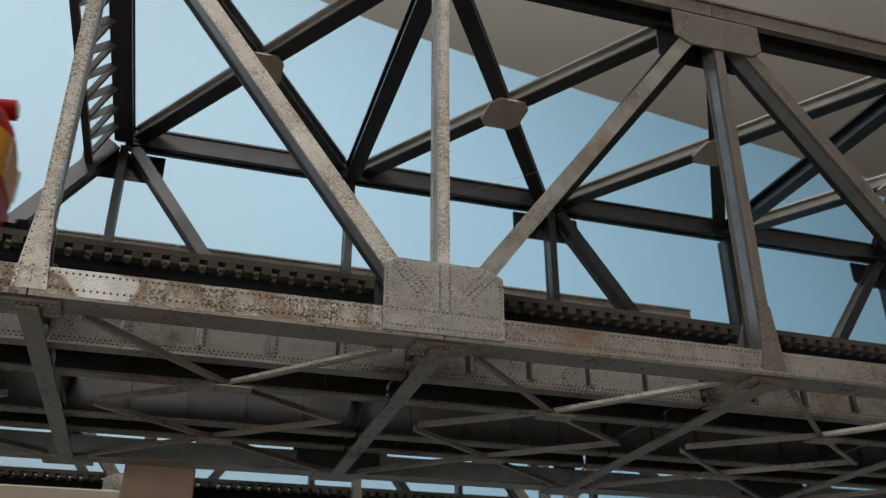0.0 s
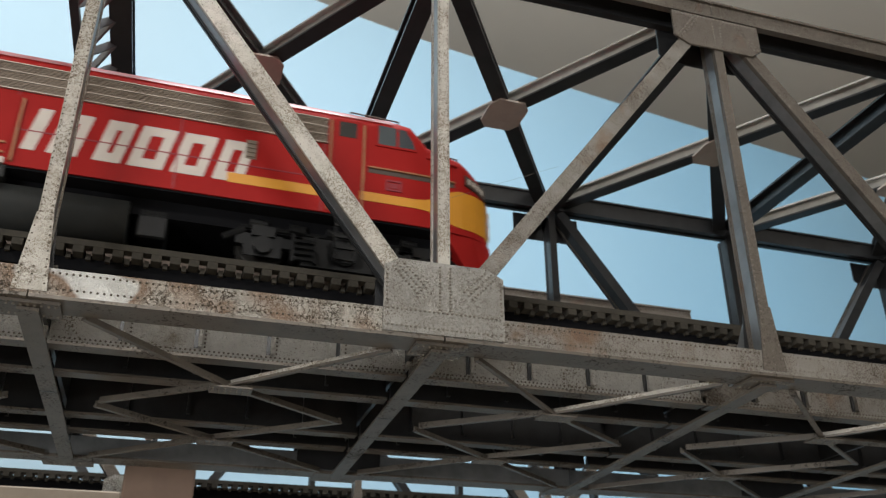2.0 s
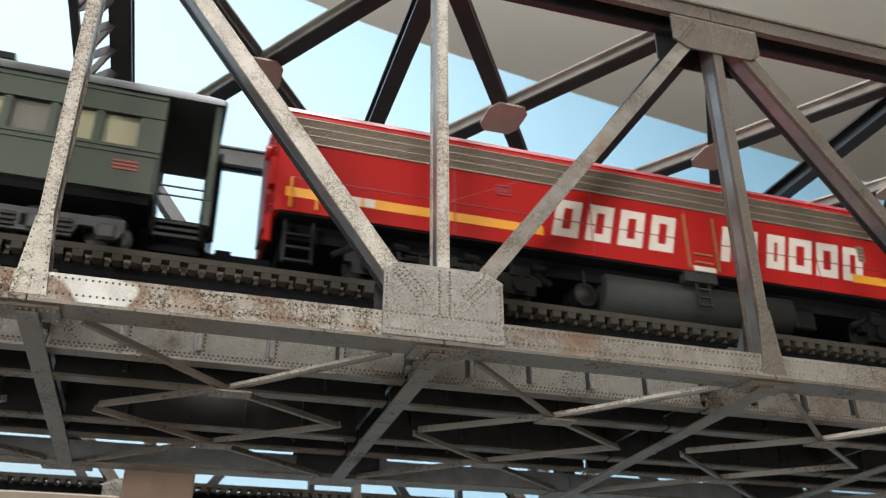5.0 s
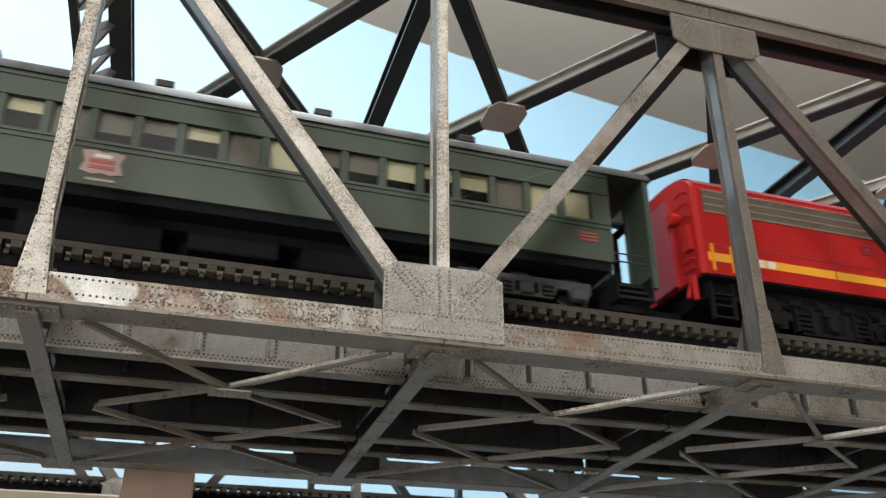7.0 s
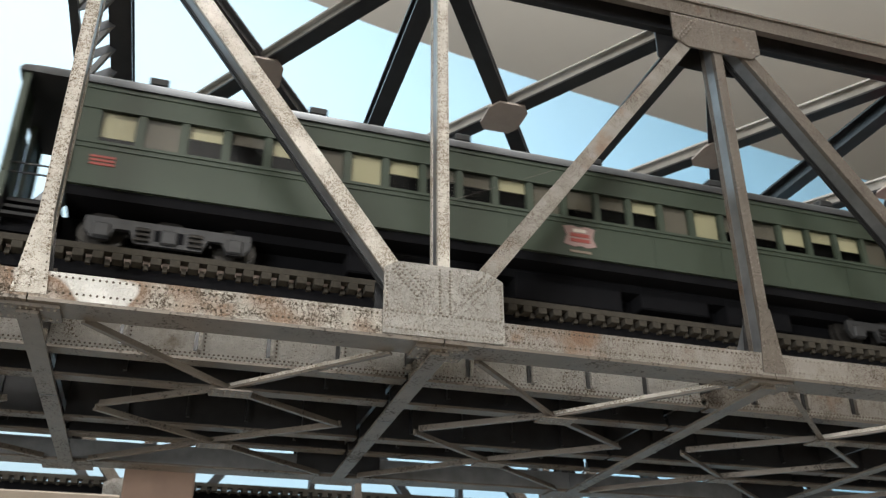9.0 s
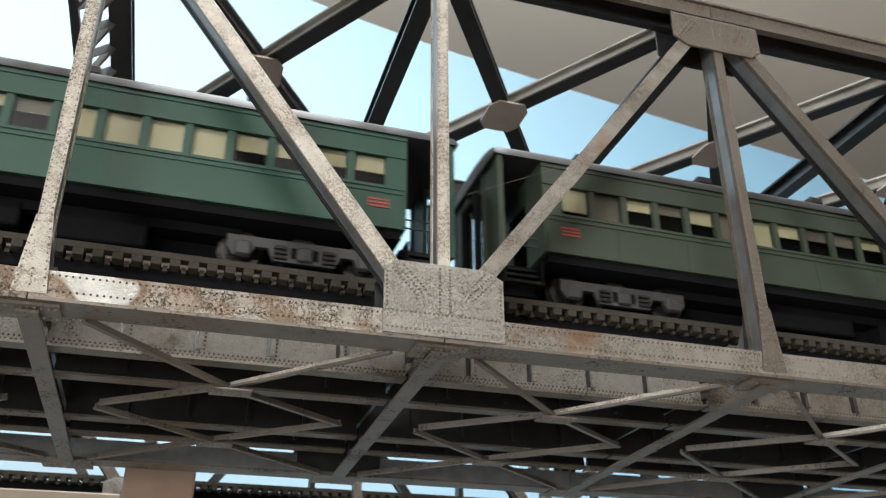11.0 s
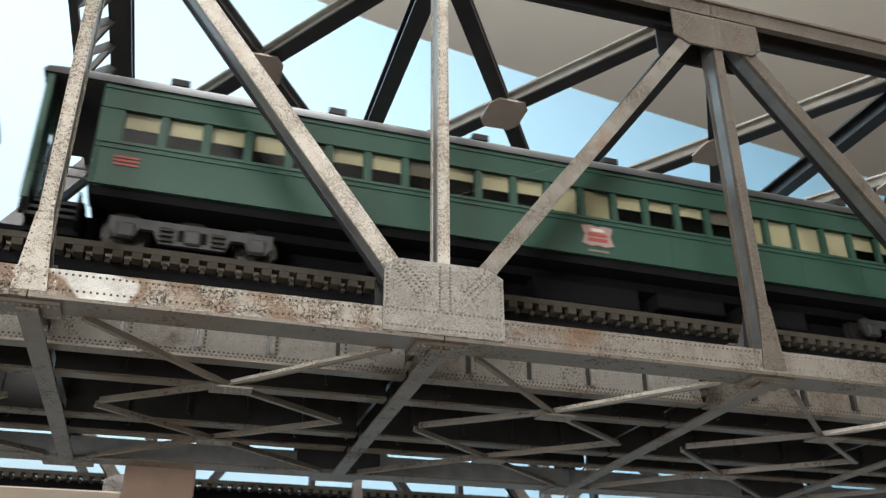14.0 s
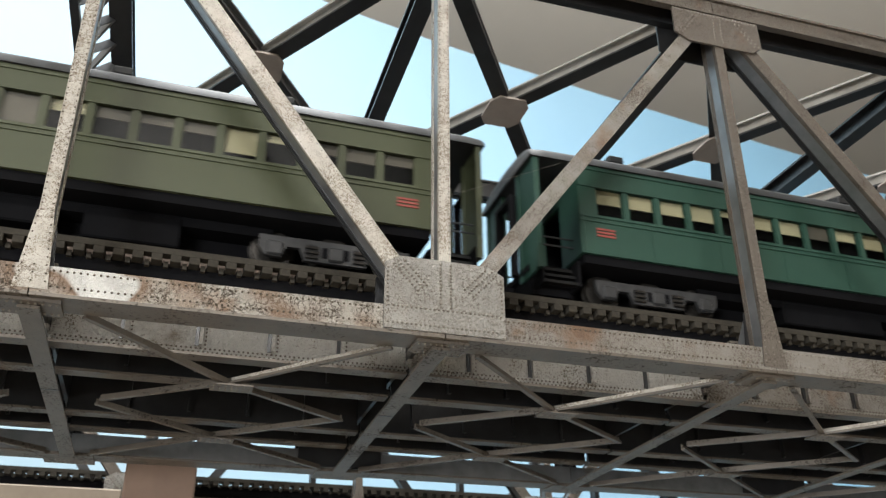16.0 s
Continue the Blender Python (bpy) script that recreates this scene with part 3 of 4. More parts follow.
# ---- track ----
def track():
    tr = thing("bridge_track", "dark brown tied model track with metal rails on the bridge", "track", "bridge tracks")
    bm = bmesh.new()
    cube(bm, -1.2, 1.2, -16.85, 16.8, 18.2, 20.7)
    me = finish("tie", bm, TIE, 0.12)
    bm = bmesh.new()
    cube(bm, -0.55, 0.55, -14.6, -13.4, 17.6, 19.0)
    peg = finish("spacer", bm, TIE)
    n = 160
    for k in range(n):
        x = (-2 * P + 0.8 + k * 4.2) * MM
        ob = new("tie", me)
        ob.parent = tr
        ob.location = (x, 0, 0)
        sp = new("spacer", peg)
        sp.parent = ob
        sp.location = (2.1 * MM, 0, 0)
    bm = bmesh.new()
    cube(bm, -2 * P, 6 * P, -13.5, 13.5, 15.3, 18.2)
    part("deck_board", bm, BLACK, tr)
    for s in (-1, 1):
        bm = bmesh.new()
        cube(bm, -2 * P, 6 * P, s * 15.75 - 1.2, s * 15.75 + 1.2, 19.9, 21.4)
        part("guard_timber", bm, TIE, tr)
        y = s * 8.6
        bm = bmesh.new()
        slab(bm, [(-1.1, 20.7), (1.1, 20.7), (1.1, 21.0), (0.3, 21.2), (0.3, 22.3), (0.55, 22.5), (0.55, 23.0), (-0.55, 23.0), (-0.55, 22.5), (-0.3, 22.3), (-0.3, 21.2), (-1.1, 21.0)], -2 * P, 6 * P)
        for v in bm.verts:
            v.co = Vector((v.co.y, v.co.x + y * MM, v.co.z))
        part("rail", bm, RAIL, tr)
    return tr


near_track = track()
near_track.matrix_world = pose(0, 0.03787, 0.0012, 0, -0.11, 1.146)
copy_thing(near_track, pose(0, 0.101, 0.001))
copy_thing(bridge, pose(-0.2319, 0.1901, -0.0124))
copy_thing(near_track, pose(-0.2319, 0.227, -0.0112))
copy_thing(near_track, pose(-0.2319, 0.291, -0.0112))


def timber(name, x0, x1, y0, y1, z0, z1, mat, label, cat):
    bm = bmesh.new()
    cube(bm, x0, x1, y0, y1, z0, z1)
    return tagged(new(name, finish(name, bm, mat, 0.6)), label, cat)


timber("wooden_beam", -190, -69.5, 176.3, 182, -17, -3.0, WOODPALE, "pale worn wooden beam beside the rear bridge", "beam")
timber("wooden_post", 1330, 1430, 960, 1050, -1250, 1100, WOOD, "orange-brown wooden post behind the sky board", "post")
timber("wooden_pier", -68.4, -44.5, 153, 176, -250, 3, WOOD, "reddish-brown wooden pier post behind the bridge", "post")


# ---- the train ----
def dist(t):
    rows = [(0, 0.0025), (1.0, 0.0618), (2.0, 0.1245), (4.2, 0.2625), (6.3, 0.3885), (9.2, 0.567), (11.3, 0.6935), (16.0, 0.9893)]
    for (ta, a), (tb, b) in zip(rows, rows[1:]):
        if t <= tb:
            return a + (b - a) * (t - ta) / (tb - ta)
    return rows[-1][1]


TRACK_Y, RAIL_Z = 37.0, 23.0
WHEELS = []


def wheelset(parent, x, r, gauge=16.5):
    bm = bmesh.new()
    for s in (-1, 1):
        y = s * gauge / 2
        tube(bm, (0, y, 0), (0, y + s * 1.4, 0), r, 24)
        tube(bm, (0, y - s * 0.7, 0), (0, y, 0), r + 0.5, 24)
        tube(bm, (0, y + s * 1.4, 0), (0, y + s * 1.7, 0), r * 0.35, 10)
        for k in range(4):
            a = k * math.pi / 2
            bar(bm, (0.8 * math.cos(a), y + s * 1.5, 0.8 * math.sin(a)), (r * 0.8 * math.cos(a), y + s * 1.5, r * 0.8 * math.sin(a)), 0.7, 0.3)
    tube(bm, (0, -gauge / 2, 0), (0, gauge / 2, 0), 1.0, 10)
    ob = part("wheelset", bm, WHEEL, parent)
    WHEELS.append((ob, x, RAIL_Z + r, r))
    return ob


# cross-section of the diesel: half width and top by distance behind the nose
NOSE = [(6.5, 8.0, 51.0), (7.5, 11.0, 54.6), (9.5, 13.8, 57.2), (12.5, 15.8, 59.6), (15, 16.6, 61.6), (17, 17.2, 62.7), (24, 18.2, 64.2), (26.8, 18.4, 64.9), (31.5, 18.5, 70.6), (36, 18.5, 71.8)]


def nose_at(d):
    if d >= 36:
        return 18.5, 71.8
    for (a, wa, ta), (b, wb, tb) in zip(NOSE, NOSE[1:]):
        if d <= b:
            k = (d - a) / (b - a)
            return wa + (wb - wa) * k, ta + (tb - ta) * k


def section(d, zb):
    w, top = nose_at(d)
    sh = min(64.6, top - 5.5)
    pts = [(-w, zb), (-w, sh)]
    for k in range(1, 8):
        a = k * math.pi / 16
        pts.append((-w * math.cos(a) ** 0.8, sh + (top - sh) * math.sin(a)))
    pts.append((0, top))
    return pts + [(-y, z) for y, z in pts[-2::-1]]


def skin(bm, ds, z0, z1, off=0.18, steps=1, side=-1):
    """A thin patch that follows the diesel's side; z0 and z1 are functions of the distance behind the nose."""
    cols = []
    for d in ds:
        w = nose_at(d)[0]
        lo, hi = z0(d), z1(d)
        cols.append([[bm.verts.new((-d * MM, side * (w + o) * MM, (lo + (hi - lo) * k / steps) * MM)) for k in range(steps + 1)] for o in (-0.3, off)])
    for a, b in zip(cols, cols[1:]):
        for k in range(steps):
            bm.faces.new((a[1][k], b[1][k], b[1][k + 1], a[1][k + 1]))
        bm.faces.new((a[0][0], b[0][0], b[1][0], a[1][0]))
        bm.faces.new((a[0][-1], a[1][-1], b[1][-1], b[0][-1]))


def block(bm, d0, d1, z0, z1, off=0.2, side=-1, deep=0.6):
    """A panel on the flat flank, from d0 to d1 behind the nose."""
    a, b = side * (18.5 - deep), side * (18.5 + off)
    cube(bm, -d1, -d0, min(a, b), max(a, b), z0, z1)


def diesel_truck(loco, x):
    bm = bmesh.new()
    for s in (-1, 1):
        y = s * 12.5
        cube(bm, x - 27, x + 27, y - 1, y + 1, 27.6, 30.2)
        cube(bm, x - 11, x + 11, y - 1.2, y + 1.6, 23.6, 31.5)
        for k in (-1, 0, 1):
            c = x + k * 20.5
            slab(bm, [(c - 4.4, 24.6), (c + 4.4, 24.6), (c + 5.0, 30.5), (c - 5.0, 30.5)], *sorted((y - 0.8, y + s * 1.2)))
            tube(bm, (c, y, 27.3), (c, y + s * 2.6, 27.3), 2.3, 12)
            cube(bm, c - 2.9, c + 2.9, *sorted((y, y + s * 1.9)), 29.8, 32.6)
        for k in (-1, 1):
            c = x + k * 10.4
            for j in range(4):
                tube(bm, (c - 2.4, y + s * 1.8, 25.0 + j * 1.6), (c + 2.4, y + s * 1.8, 25.0 + j * 1.6), 0.55, 6)
            cube(bm, c - 3.2, c - 2.4, *sorted((y, y + s * 2.4)), 24, 31.4)
            cube(bm, c + 2.4, c + 3.2, *sorted((y, y + s * 2.4)), 24, 31.4)
            c2 = x + k * 30
            tube(bm, (c2, y, 29), (c2 - k * 5, y + s * 1, 31.5), 1.0, 8)
        tube(bm, (x, y, 27.2), (x, y + s * 2.0, 27.2), 2.6, 14)
        tube(bm, (x - 26, y + s * 0.6, 32.4), (x + 26, y + s * 0.6, 32.4), 0.6, 8)
        for k in range(6):
            c = x - 24 + k * 9.6
            tube(bm, (c, y + s * 0.8, 33.4), (c + 4.2, y + s * 0.8, 33.0), 1.3, 10)
    part("bogie", bm, TRUCK, loco, "weathered dark grey bogie frame")
    for k in (-1, 0, 1):
        wheelset(loco, x + k * 20.5, 5.6)


def sweep(d):
    k = min(1, max(0, (29 - d) / 12))
    return k * k * (3 - 2 * k)


def diesel():
    loco = thing("diesel_locomotive", "red streamlined diesel locomotive with yellow stripe and silver grilles", "locomotive")
    bm = bmesh.new()
    ds = [6.5, 7, 7.5, 8.5, 9.5, 11, 12.5, 15, 17, 20, 24, 26.8, 29, 31.5, 36, 60, 120, 180, 247, 250.5, 252]
    rings = []
    for d in ds:
        zb = 36.7
        ring = section(d, zb)
        k = 0.96 if d == 252 else 1.0
        rings.append([bm.verts.new((-d * MM, y * k * MM, z * MM)) for y, z in ring])
    for a, b in zip(rings, rings[1:]):
        for i in range(len(a) - 1):
            bm.faces.new((a[i], a[i + 1], b[i + 1], b[i]))
        bm.faces.new((a[-1], a[0], b[0], b[-1]))
    bm.faces.new(rings[0])
    bm.faces.new(rings[-1])
    me = finish("car_body", bm, RED)
    for f in me.polygons:
        f.use_smooth = abs(f.normal.x) < 0.98 and f.center.z > 0.0625
    body = part("car_body", me, RED, loco)
    # darker roof skin
    bm = bmesh.new()
    prof = [(y, z) for y, z in section(60, 36.7) if z > 65.0]
    for d0, d1 in ((36.5, 251.4),):
        a = [bm.verts.new((-d0 * MM, y * 1.006 * MM, (z + 0.25) * MM)) for y, z in prof]
        b = [bm.verts.new((-d1 * MM, y * 1.006 * MM, (z + 0.25) * MM)) for y, z in prof]
        for i in range(len(a) - 1):
            bm.faces.new((a[i], a[i + 1], b[i + 1], b[i]))
    me = finish("roof", bm, MAROON)
    for f in me.polygons:
        f.use_smooth = True
    part("roof", me, MAROON, loco, "dull maroon roof")
    # pilot below the nose
    bm = bmesh.new()
    outline = [(6.3, 8.2), (7.2, 11.4), (10, 14.2), (14, 16.2), (22, 17.4)]
    top = [bm.verts.new((-d * MM, -w * MM, 36.8 * MM)) for d, w in outline] + [bm.verts.new((-d * MM, w * MM, 36.8 * MM)) for d, w in outline[::-1]]
    low = [bm.verts.new((-(4.8 + (d - 6.3) * 0.5) * MM, -w * 0.86 * MM, 23.6 * MM)) for d, w in outline] + [bm.verts.new((-(4.8 + (d - 6.3) * 0.5) * MM, w * 0.86 * MM, 23.6 * MM)) for d, w in outline[::-1]]
    bm.faces.new(top)
    bm.faces.new(low)
    for i in range(len(top)):
        j = (i + 1) % len(top)
        bm.faces.new((top[i], top[j], low[j], low[i]))
    part("pilot", bm, RED, loco)
    for s in (-1, 1):
        # yellow stripe, opening into the nose panel
        bm = bmesh.new()
        skin(bm, [6.5, 7, 7.5, 8.5, 9.5, 11, 12.5, 14, 15.5, 17, 19, 21, 23, 25, 27, 30, 36, 45], lambda d: 41.7 - 3.2 * sweep(d), lambda d: 44.3 + 5.2 * sweep(d), 0.16, 3, s)
        if s < 0:
            cube(bm, -6.6, -6.3, -8.0, 8.0, 38.6, 49.0)
        part("nose_panel", bm, YELLOW, loco, "yellow swept nose panel")
        for d0, d1, z0 in ((45.5, 78, 41.0), (180, 249.5, 40.7)):
            bm = bmesh.new()
            block(bm, d0, d1, z0, z0 + 2.7, 0.14, s)
            part("stripe", bm, YELLOW, loco, "yellow side stripe")
        # grilles
        bm = bmesh.new()
        block(bm, 54, 248.8, 56.8, 64.2, 0.25, s)
        grille = part("grille", bm, GRILLE, loco, "silver horizontal air grille")
        for k in range(4):
            bm = bmesh.new()
            z = 56.7 + k * 2.42
            block(bm, 54, 248.8, z, z + 0.26, 0.6, s, 0.1)
            part("slat", bm, SILVER, grille, "bright silver slat")
            for j in range(1, 6 if k < 3 else 1):
                bm = bmesh.new()
                block(bm, 54, 248.8, z + 0.12 + j * 0.38, z + 0.30 + j * 0.38, 0.42, s, 0.1)
                part("slat", bm, SLAT, grille)
        # panel seams and grab rails
        bm = bmesh.new()
        for d in (54.5, 90, 127, 134.5, 165, 205):
            block(bm, d, d + 0.35, 36.8, 56.5, 0.2, s)
        block(bm, 54, 248.8, 46.2, 46.5, 0.16, s)
        part("seam", bm, MAROON, loco)
        # doors
        for d0, d1, z0, z1 in ((45.2, 52.3, 36.9, 65.0), (126.5, 134.5, 36.9, 55.5)):
            bm = bmesh.new()
            block(bm, d0, d1, z0, z1, 0.3, s)
            door = part("door", bm, RED, loco)
            bm = bmesh.new()
            for d in (d0 - 1.0, d1 + 0.6):
                block(bm, d, d + 0.45, z0 + 0.5, z1 - 1, 0.8, s)
            part("grab_rail", bm, BRONZE, door)
            bm = bmesh.new()
            block(bm, d0 + 0.5, d1 - 0.5, z0 - 0.2, z0 + 1.3, 0.6, s)
            part("sill", bm, WHITE, door)
            bm = bmesh.new()
            for z in (39.2, 41.8):
                block(bm, d0 + 1.0, d1 - 1.0, z, z + 0.5, 0.75, s)
            part("step", bm, BRONZE, door)
            if z1 > 60:
                bm = bmesh.new()
                block(bm, d0 + 1.2, d1 - 1.2, 59.6, 64.2, 0.36, s)
                part("door_window", bm, DARKGLASS, door)
        # ladder under the cab door
        bm = bmesh.new()
        for d in (45.2, 50.2):
            block(bm, d, d + 0.6, 23.8, 36.6, 0.0, s)
        for z in (24.2, 27.2, 30.2, 33.2):
            block(bm, 45.2, 50.8, z, z + 0.6, 0.2, s)
        part("ladder", bm, TRUCK, loco)
        # step box and short ladder under the middle door
        bm = bmesh.new()
        block(bm, 126.5, 137, 33.6, 36.6, -0.2, s, 3)
        for d in (128.5, 132.6):
            block(bm, d, d + 0.5, 26.5, 33.6, -1.0, s, 1.6)
        for z in (26.8, 29.2, 31.6):
            block(bm, 128.5, 133.1, z, z + 0.5, -0.8, s, 1.6)
        part("ladder", bm, TANK, loco)
        # cab side window and small louvres
        bm = bmesh.new()
        a, b = sorted((s * 18.0, s * 18.72))
        slab(bm, [(-40.6, 59.2), (-30.4, 59.2), (-31.0, 61.4), (-33.0, 64.9), (-40.6, 65.2)], a, b)
        part("cab_window", bm, CABGLASS, loco, "dark reflecting cab pane")
        bm = bmesh.new()
        block(bm, 30.2, 41.2, 58.6, 59.2, 0.4, s)
        block(bm, 35.0, 35.6, 59.2, 64.9, 0.4, s)
        block(bm, 40.6, 41.2, 59.2, 65.3, 0.4, s)
        part("window_frame", bm, RED, loco)
        bm = bmesh.new()
        skin(bm, [19, 20, 26, 34, 43], lambda d: 50.2, lambda d: 51.5, 0.1, 1, s)
        strip_part = part("rain_strip", bm, GRILLE, loco)
        bm = bmesh.new()
        skin(bm, [19, 20, 26, 34, 43], lambda d: 51.5, lambda d: 51.9, 0.6, 1, s)
        part("strip_edge", bm, BRONZE, strip_part)
        bm = bmesh.new()
        for a3, b3 in (((-33.5, s * 12, 69.8), (-33.5, s * 12, 72.0)), ((-47, s * 12, 70.2), (-47, s * 12, 72.4)), ((-33.5, s * 12, 72.0), (-47, s * 12, 72.4)),
                       ((-16, s * 11, 60.6), (-16, s * 11, 63.6)), ((-25, s * 11, 62.8), (-25, s * 11, 64.6)), ((-16, s * 11, 63.6), (-25, s * 11, 64.6))):
            tube(bm, a3, b3, 0.22, 6)
        part("roof_handrail", bm, GRILLE, loco)
        for d0, z0 in ((34.0, 45.6), (189.0, 51.0)):
            bm = bmesh.new()
            block(bm, d0, d0 + 4.2, z0, z0 + 0.5, 0.35, s)
            block(bm, d0, d0 + 4.2, z0 + 2.7, z0 + 3.2, 0.35, s)
            block(bm, d0, d0 + 0.5, z0 + 0.5, z0 + 2.7, 0.35, s)
            block(bm, d0 + 3.7, d0 + 4.2, z0 + 0.5, z0 + 2.7, 0.35, s)
            block(bm, d0 + 0.9, d0 + 3.3, z0 + 0.9, z0 + 2.3, 0.2, s)
            part("vent_hatch", bm, MAROON, loco)
        bm = bmesh.new()
        block(bm, 71.6, 74.2, 48.4, 53.8, 0.2, s)
        for j in range(4):
            block(bm, 71.9, 73.9, 48.9 + j * 1.25, 49.7 + j * 1.25, 0.5, s)
        part("louvre", bm, SLAT, loco)
        # slanted white marks along the flank
        bm = bmesh.new()

        def mark(d, w):
            a, b = sorted((s * 18.3, s * 18.62))
            lo, hi, lean = 41.3, 52.9, 2.6
            t, slope = 2.5, lean / (hi - lo)

            def lean_box(x0, x1, z0, z1):
                slab(bm, [(x0 + slope * (z0 - lo), z0), (x1 + slope * (z0 - lo), z0), (x1 + slope * (z1 - lo), z1), (x0 + slope * (z1 - lo), z1)], a, b)

            if w < 4:
                lean_box(-d, -d + w, lo, hi)
            else:
                lean_box(-d, -d + t, lo, hi)
                lean_box(-d + w - t, -d + w, lo, hi)
                lean_box(-d + t, -d + w - t, lo, lo + t)
                lean_box(-d + t, -d + w - t, hi - t, hi)

        for k in range(4):
            mark(177.5 - k * 9.9, 7.6)
        for d, w in ((124.5, 3.0), (119.0, 6.6), (109.0, 6.2), (101.2, 8.0), (91.4, 7.8), (81.6, 7.2)):
            mark(d, w)
        part("white_marking", bm, WHITE, loco, "slanted white outline markings")
        bm = bmesh.new()
        for k in range(3):
            block(bm, 234 - k * 3.6, 236.8 - k * 3.6, 40.9, 43.3, 0.2, s)
        part("number_bars", bm, WHITE, loco)
        # windscreen
        bm = bmesh.new()
        vs = []
        for d, y, z in ((26.9, 1.2, 65.0), (26.9, 12.5, 63.4), (31.0, 12.0, 68.4), (31.2, 1.2, 70.3)):
            vs.append(bm.verts.new(((-d + 0.45) * MM, s * y * MM, (z + 0.35) * MM)))
        bm.faces.new(vs)
        bmesh.ops.solidify(bm, geom=bm.faces[:], thickness=0.3 * MM)
        part("windscreen", bm, DARKGLASS, loco)
        bm = bmesh.new()
        bar(bm, (-26.6, s * 13.4, 63.1), (-31.4, s * 13.0, 68.6), 1.0, 1.0)
        bar(bm, (-26.6, s * 0.5, 64.9), (-31.4, s * 0.5, 70.8), 0.9, 1.0)
        part("windscreen_pillar", bm, RED, loco)
        # rear grab irons
        bm = bmesh.new()
        for d in (241.5, 248.0):
            block(bm, d, d + 0.5, 37.5, 46.0, 0.9, s)
        part("grab_iron", bm, YELLOW, loco, "yellow grab iron")
        bm = bmesh.new()
        for d in (241.5, 248.5):
            block(bm, d, d + 0.6, 23.6, 35, -1.5, s, 3)
        for z in (24, 27.5, 31):
            block(bm, 241.5, 249, z, z + 0.6, -1.5, s, 3)
        part("step", bm, TRUCK, loco)
    bm = bmesh.new()
    tube(bm, (-19, 0, 61.2), (-8.6, 0, 62.4), 2.7, 20)
    lamp = part("headlight", bm, RED, loco, "red nose headlight casing")
    bm = bmesh.new()
    tube(bm, (-8.7, 0, 62.4), (-8.2, 0, 62.45), 2.1, 20)
    part("lens", bm, WHITE, lamp)
    for s in (-1, 1):
        bm = bmesh.new()
        for z in (41.5, 45.0, 48.5):
            tube(bm, (-7.6, s * 10.2, z), (-6.2, s * 8.2, z), 0.22, 6)
        tube(bm, (-6.0, s * 8.4, 40.5), (-6.0, s * 8.4, 49.5), 0.25, 6)
        part("nose_grab_iron", bm, SILVER, loco)
        bm = bmesh.new()
        skin(bm, [8.8, 9.5, 11, 12.5, 14, 16], lambda d: 49.6 + (d - 8.8) * 0.34, lambda d: 52.4 + (d - 8.8) * 0.34, 0.7, 1, s)
        board = part("number_board", bm, GRILLE, loco, "dark number board with pale bars")
        bm = bmesh.new()
        for d in (10.0, 11.4, 12.8, 14.2):
            skin(bm, [d, d + 0.9], lambda d: 50.3 + (d - 8.8) * 0.34, lambda d: 51.8 + (d - 8.8) * 0.34, 0.9, 1, s)
        part("number_bars", bm, WHITE, board)
        bm = bmesh.new()
        tube(bm, (-27, s * 18.6, 57.6), (-18.5, s * 17.9, 56.9), 0.4, 8)
        part("grab_iron", bm, RED, loco)
    # rear face details
    bm = bmesh.new()
    cube(bm, -253.4, -251.8, -6.5, 6.5, 37, 66)
    part("rear_door", bm, MAROON, loco)
    bm = bmesh.new()
    tube(bm, (-252, -9, 58), (-254.5, -9, 58), 2.0, 12)
    cube(bm, -253.6, -252, -16, -13, 45, 53)
    for z in (39, 42, 56, 60, 64):
        tube(bm, (-253.2, -16, z), (-253.2, -11, z), 0.35, 6)
        tube(bm, (-251.6, -16, z), (-253.2, -16, z), 0.3, 6)
    tube(bm, (-252.6, -14.6, 29.5), (-252.6, -14.6, 36.9), 0.9, 8)
    tube(bm, (-253.4, -12.0, 31.0), (-251.8, -12.0, 36.9), 0.6, 8)
    part("rear_fitting", bm, RED, loco)
    bm = bmesh.new()
    for k in range(8):
        a, b = k / 8, (k + 1) / 8
        tube(bm, (-248 + 8 * a, -9, 70.4 + 1.8 * math.sin(a * 3.1)), (-248 + 8 * b, -9, 70.4 + 1.8 * math.sin(b * 3.1)), 0.25, 6)
    part("roof_cable", bm, GRILLE, loco)
    # underframe, tank and couplers
    bm = bmesh.new()
    cube(bm, -248, -10, -13, 13, 31.5, 36.1)
    cube(bm, -251, -24, -18.1, 18.1, 36.1, 36.66)
    part("underframe", bm, BLACK, loco)
    bm = bmesh.new()
    tank = [(-15.2, 33.6), (-15.6, 30.5), (-15.3, 28.2), (-14.2, 26.0), (-12.4, 24.2), (-10, 23.2), (10, 23.2), (12.4, 24.2), (14.2, 26.0), (15.3, 28.2), (15.6, 30.5), (15.2, 33.6)]
    slab(bm, tank, 99, 160.5)
    for v in bm.verts:
        v.co = Vector((-v.co.y, v.co.x, v.co.z))
    me = finish("fuel_tank", bm, TANK)
    for f in me.polygons:
        f.use_smooth = abs(f.normal.x) < 0.5
    part("fuel_tank", me, TANK, loco, "grey fuel tank")
    for s in (-1, 1):
        bm = bmesh.new()
        tube(bm, (-166.5, s * 6, 27.0), (-166.5, s * 14.2, 27.0), 3.4, 20)
        tube(bm, (-166.5, s * 14.2, 27.0), (-166.5, s * 15.0, 27.0), 2.9, 20, 0.8)
        tube(bm, (-166.5, s * 14, 30), (-166.5, s * 14, 34), 0.4, 8)
        part("air_tank", bm, TRUCK, loco)
    bm = bmesh.new()
    cube(bm, -97, -90, -13, -6, 26, 33.5)
    part("equipment_box", bm, TRUCK, loco, bevel=0.4)
    diesel_truck(loco, -47.0)
